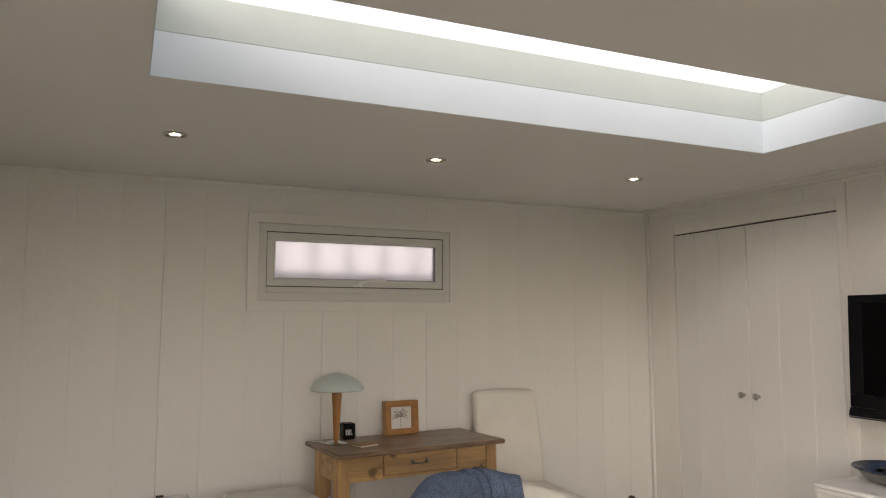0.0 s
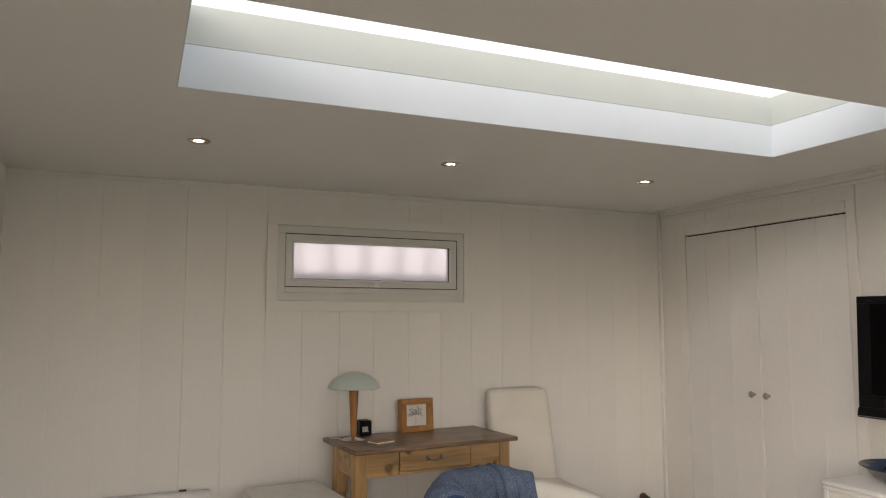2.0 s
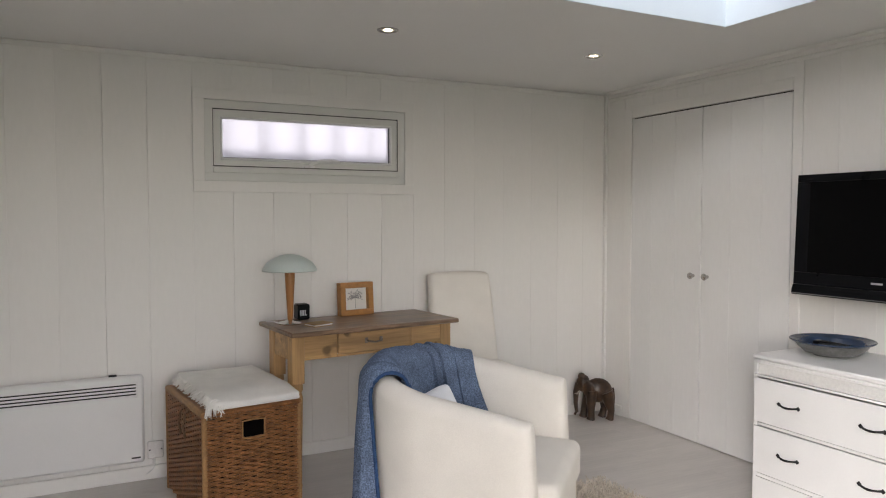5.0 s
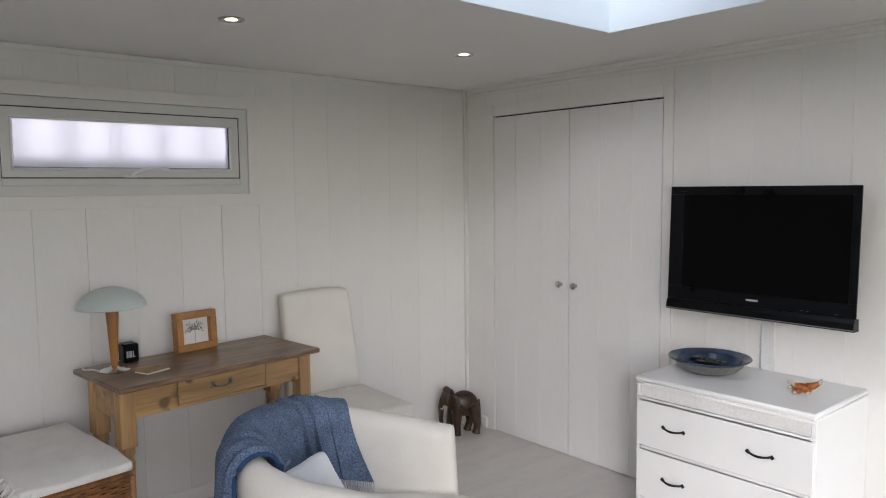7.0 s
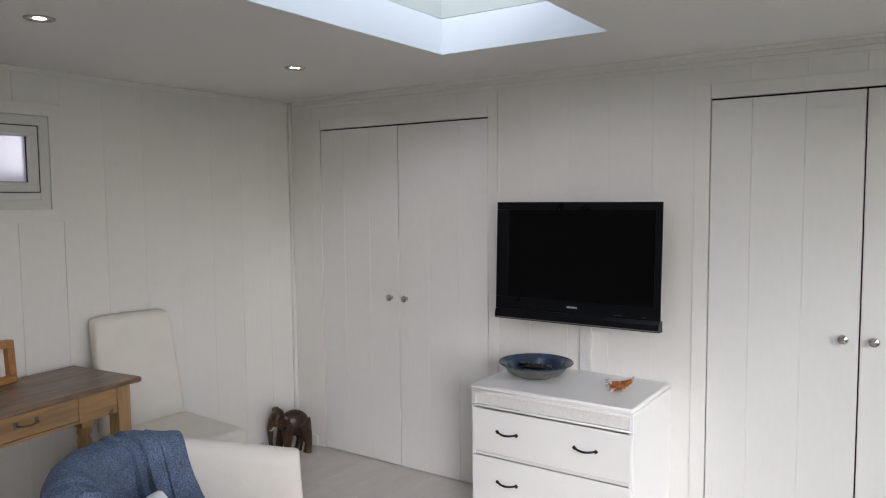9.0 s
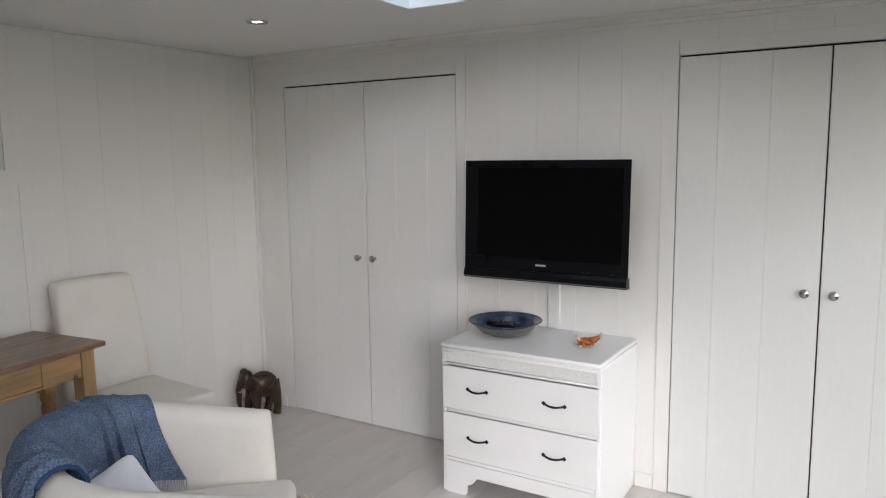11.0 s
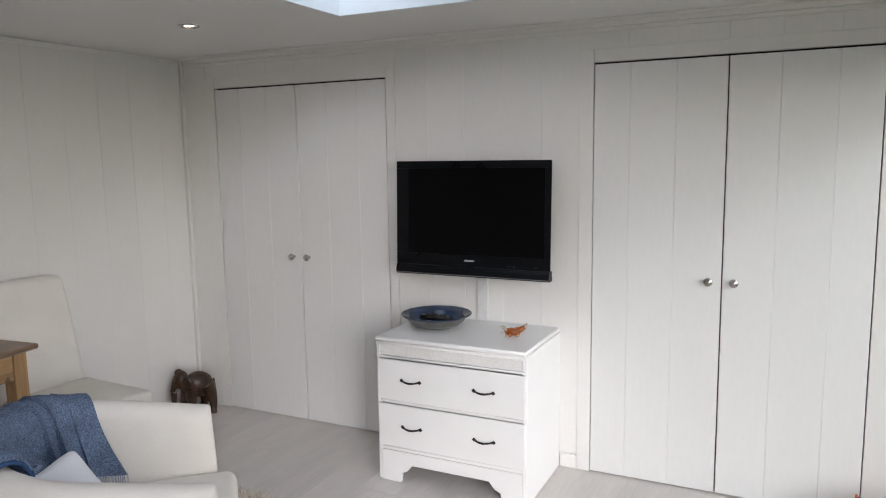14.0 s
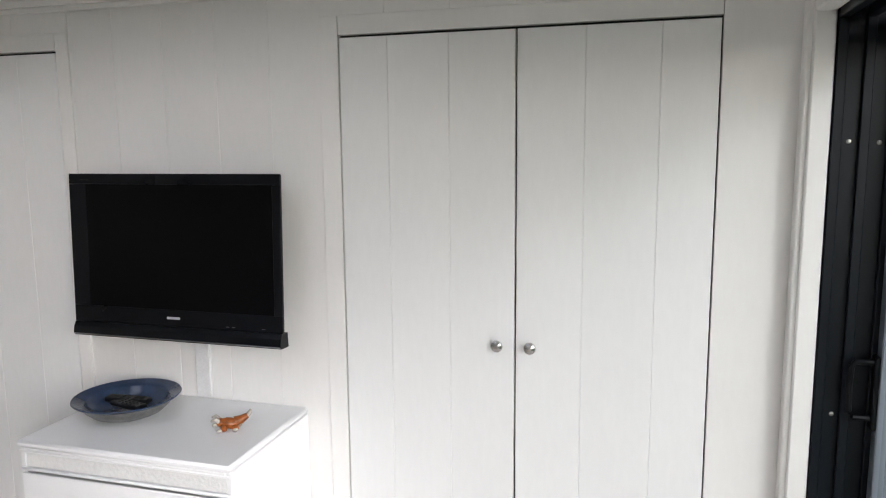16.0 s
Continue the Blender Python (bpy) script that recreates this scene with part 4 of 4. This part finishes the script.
def hamper():
    """Wicker box; its own x runs along the front, y to the back."""
    b = thing("wicker_basket", "brown wicker storage basket with a black plate painted as the shade in the hand hole", "basket", pose(0.828, 2.985, 0, 0, 0, 7.5))
    Wd, Dp, Hh = 0.410, 0.59, 0.493
    # solid core; its near-black colour is the shade seen through the weave
    part("lining", boxes(((0.012, 0.012, 0.004), (Wd - 0.012, Dp - 0.012, Hh - 0.02))), M["cane_shade"], b, "solid core painted near black for the shade inside", smooth=False)
    rnd = random.Random(8)

    def wall(length, to_world, hole=None):
        bm = bmesh.new()
        nz = 43
        stakes = max(6, round(length / 0.034))
        for r in range(nz):
            z = 0.012 + (Hh - 0.04) * r / (nz - 1)
            pts, runs = [], []
            cnt = stakes * 2
            for i in range(cnt + 1):
                s = length * i / cnt
                if hole and hole[0] < s < hole[1] and hole[2] < z < hole[3]:
                    if len(pts) > 1:
                        runs.append(pts)
                    pts = []
                    continue
                bulge = 0.0052 * math.cos(math.pi * (i / 2 + r)) if i % 2 == 0 else 0.0
                pts.append(to_world(s, -0.002 - bulge, z + rnd.gauss(0, 0.0007)))
            if len(pts) > 1:
                runs.append(pts)
            for q in runs:
                tube(q, 0.0051, 6, bm)
        return bm

    hole = (0.160, 0.250, 0.362, 0.434)
    for nm, ln, fn, hl in (("front", Wd, lambda s, o, z: Vector((s, o, z)), hole), ("side", Dp, lambda s, o, z: Vector((o, s, z)), None),
                           ("side", Dp, lambda s, o, z: Vector((Wd - o, s, z)), None), ("back", Wd, lambda s, o, z: Vector((s, Dp - o, z)), None)):
        tagged(part("woven_" + nm, wall(ln, fn, hl), M["cane"], b), kind="stuff")
    # thin black plate closes the hole and paints its shade
    part("hand_hole", boxes(((hole[0], 0.0075, hole[2]), (hole[1], 0.011, hole[3]))), M["hole_shade"], b, "black plate painted as the shade in the hand hole", smooth=False)
    ha, hb, hc, hd = hole[0] - 0.003, hole[1] + 0.003, hole[2] - 0.002, hole[3] + 0.003
    part("hole_binding", tube([(ha, -0.006, hc + 0.006), (ha + 0.01, -0.006, hc), ((ha + hb) / 2, -0.006, hc - 0.005), (hb - 0.01, -0.006, hc), (hb, -0.006, hc + 0.006), (hb, -0.006, hd - 0.004),
                               ((ha + hb) / 2, -0.006, hd), (ha, -0.006, hd - 0.004), (ha, -0.006, hc + 0.006)], 0.004, 6), M["cane_light"], b, "pale cane binding round the hand hole")
    for x, y in ((0, 0), (Wd, 0), (0, Dp), (Wd, Dp)):
        part("corner_post", lathe([(0, 0), (0.012, 0), (0.012, Hh - 0.02), (0, Hh - 0.02)], 12, (x, y, 0)), M["cane_light"], b)
    for p0, p1 in (((0, 0), (Wd, 0)), ((0, 0), (0, Dp)), ((Wd, 0), (Wd, Dp)), ((0, Dp), (Wd, Dp))):
        k = 40
        pts = [(p0[0] + (p1[0] - p0[0]) * i / k, p0[1] + (p1[1] - p0[1]) * i / k, Hh - 0.014) for i in range(k + 1)]
        wide = 0.006 if p1[0] == p0[0] else 0.0
        part("rim", tube(pts, [0.0085 + wide + 0.0016 * (i % 2) for i in range(k + 1)], 8), M["cane_light"] if wide else M["cane"], b, "bound cane rim")
    part("lid", boxes(((0.0, 0.0, Hh - 0.014), (Wd, Dp, Hh)), bevel=0.004), M["cane"], b)
    for y in (0.20, 0.27):
        part("tie", tube([(-0.012, y, Hh - 0.02), (-0.024, y, Hh - 0.05), (-0.030, y + 0.01, Hh - 0.10), (-0.026, y - 0.006, Hh - 0.15)], 0.0045, 6), M["tape"], b, "brown tie")
    return b, Wd, Dp, Hh


basket, Wd, Dp, Hh = hamper()


def folded_throw():
    t = thing("folded_blanket", "white fringed cotton blanket folded on the wicker basket", "blanket", basket.matrix_basis @ pose(0, 0, Hh + 0.001))
    bm = pad((0.040, -0.010, 0.0), (Wd + 0.002, Dp + 0.01, 0.050), 0.009, 0.004, 16)
    for v in bm.verts:
        v.co.x += 0.012 * noise.noise(Vector((v.co.y * 6, 0, 2)))
        v.co.z *= 0.62 + 0.38 * min(1.0, max(0.0, (v.co.y + 0.01) / 0.10))
        v.co.z = max(0.0, v.co.z + (0.006 * noise.noise(Vector((v.co.x * 8, v.co.y * 8, 0))) if v.co.z > 0.02 else 0))
    part("folds", bm, M["blanket"], t)
    bm, rnd = bmesh.new(), random.Random(6)
    for i in range(150):
        y = rnd.uniform(-0.005, Dp)
        z, x = rnd.uniform(0.006, 0.048), 0.055
        ln = rnd.uniform(0.035, 0.06)
        e = Vector((x - ln * 0.75, y + rnd.gauss(0, 0.012), max(0.004, z - ln * rnd.uniform(0.2, 0.7))))
        tube([(x, y, z), ((x + e.x) / 2, (y + e.y) / 2 + rnd.gauss(0, 0.004), (z + e.z) / 2 + 0.006), e], [0.0035, 0.003, 0.0022], 5, bm)
    for i in range(26):
        x = rnd.uniform(0.0, 0.07)
        y = rnd.uniform(-0.018, 0.006)
        tube([(x + 0.02, 0.012, rnd.uniform(0.01, 0.04)), (x + 0.006, y, 0.012), (x + rnd.gauss(0, 0.008), y - 0.012, rnd.uniform(-0.028, -0.006))], [0.0035, 0.003, 0.0022], 5, bm)
    tagged(part("fringe", bm, M["blanket"], t, "knotted white fringe"), kind="stuff")


folded_throw()


def heater():
    h = thing("panel_heater", "white electric panel heater on the wall", "heater")
    xa, xb, z0, z1, yf = -0.20, 0.652, 0.108, 0.530, 3.662
    part("casing", boxes(((xa, yf, z0), (xb, N - 0.02, z1)), bevel=0.012), M["heater"], h)
    part("grille", boxes(((xa + 0.03, yf - 0.003, 0.428), (xb - 0.028, yf + 0.001, 0.500)), bevel=0.0015), M["heater"], h)
    for i in range(4):
        z = 0.440 + i * 0.0155
        part("slot", boxes(((xa + 0.036, yf - 0.0045, z), (xb - 0.036, yf - 0.001, z + 0.0062))), M["slot"], h, "dark vent slot", smooth=False)
    part("badge", boxes(((xb - 0.060, yf - 0.0015, 0.132), (xb - 0.020, yf + 0.001, 0.139))), M["iron"], h, "small dark badge", smooth=False)
    part("control", boxes(((0.50, 3.685, z1), (0.535, 3.71, z1 + 0.006)), bevel=0.001), M["iron"], h, "dark control on top")
    for x in (xa + 0.12, xb - 0.12):
        part("bracket", boxes(((x, N - 0.021, 0.2), (x + 0.04, N, 0.45))), M["iron"], h)


heater()
so = thing("wall_socket", "brushed steel double socket low on the boarded wall", "socket")
part("plate", boxes(((0.668, N - 0.008, 0.100), (0.742, N, 0.186)), bevel=0.003), M["socket"], so)
for x in (0.678, 0.732):
    part("screw", lathe([(0, 0), (0.004, 0), (0.003, 0.002), (0, 0.002)], 10, m=pose(x, N - 0.008, 0.143, 90, 0, 0)), M["iron"], so)
part("flex", tube([(0.70, N - 0.01, 0.10), (0.70, N - 0.02, 0.07), (0.685, N - 0.018, 0.045), (0.66, N - 0.018, 0.03)], 0.003, 6), M["cable"], so, "white flex")

# shaggy rug: a backing and its pile
rug = thing("rug", "shaggy cream wool rug on the pale floor", "rug", pose(1.90, 1.72, 0, 0, 0, 0))
part("backing", boxes(((-0.70, -0.95, 0.0), (0.73, 0.97, 0.012)), bevel=0.004), M["rug"], rug)
bm, rnd = bmesh.new(), random.Random(11)
for i in range(13500):
    x, y = rnd.uniform(-0.71, 0.745), rnd.uniform(-0.96, 0.99)
    dx, dy = rnd.gauss(0, 0.010), rnd.gauss(0, 0.010)
    vs = [bm.verts.new(q) for q in ((x - 0.003, y, 0.006), (x + 0.003, y, 0.006), (x + dx + 0.002, y + dy, 0.030 + rnd.uniform(-0.006, 0.006)), (x + dx - 0.002, y + dy + 0.002, 0.030))]
    bm.faces.new(vs)
tagged(part("shag", bm, M["rug"], rug, smooth=False), kind="stuff")

# ---- boards of walls and floor ----
joints = [-0.32, -0.10, 0.102, 0.300, 0.495, 0.692, 0.9005, 1.095, 1.301, 1.500, 1.706, 1.906, 2.104, 2.306, 2.508, 2.710, 2.912, 3.114, 3.316, 3.482]
for a, b in zip(joints, joints[1:]):
    if b <= 0.901 or a >= 2.100:
        plank("board", wall_n, M["wall"], "x", a, b, 0.0, TOP, N, groove=0.0023 if a < 1 else 0.0011)
    else:
        plank("board", wall_n, M["wall"], "x", a, b, 0.0, 1.432, N)
        plank("board", wall_n, M["wall"], "x", a, b, 1.916, TOP, N)
for a, b in ((1.332, 1.511), (1.511, 1.709), (1.709, 1.910), (1.910, 2.106), (2.106, 2.288)):
    plank("board", wall_e, M["wall"], "y", a, b, 0.0, TOP, E + 0.006, 0.024)
plank("board", wall_e, M["wall"], "y", 3.5475, 3.716, 0.0, TOP, E, 0.03)
for cuts in ((S, 0.106, 0.303, 0.508, 0.708, 0.908, 1.115, 1.332), (2.288, 2.527, 2.717, 2.911, 3.107, 3.30, 3.5475)):
    for a, b in zip(cuts, cuts[1:]):
        plank("board", wall_e, M["wall"], "y", a, b, 1.9655, TOP, E, 0.03)

rnd = random.Random(21)
FLOOR = {}
row, y = 0, -0.115
while y < N:
    x = W - rnd.uniform(0, 1.1)
    y2 = min(y + 0.192, N)
    while x < E + 0.02:
        xa, xb = max(x, W), min(x + 1.21, E + 0.02)
        if xb - xa > 0.03:
            key = (round(xb - xa, 2), round(y2 - y, 3))
            if key not in FLOOR:
                FLOOR[key] = mesh_of("plank", boxes(((0, 0.0001, -0.011), (key[0] - 0.0002, key[1] - 0.0001, 0.0)), bevel=0.0006), M["floor"], False)
            b = new("plank", FLOOR[key])
            b.location = (xa, y, 0)
            b.parent = floor
        x += 1.21
    y = y2
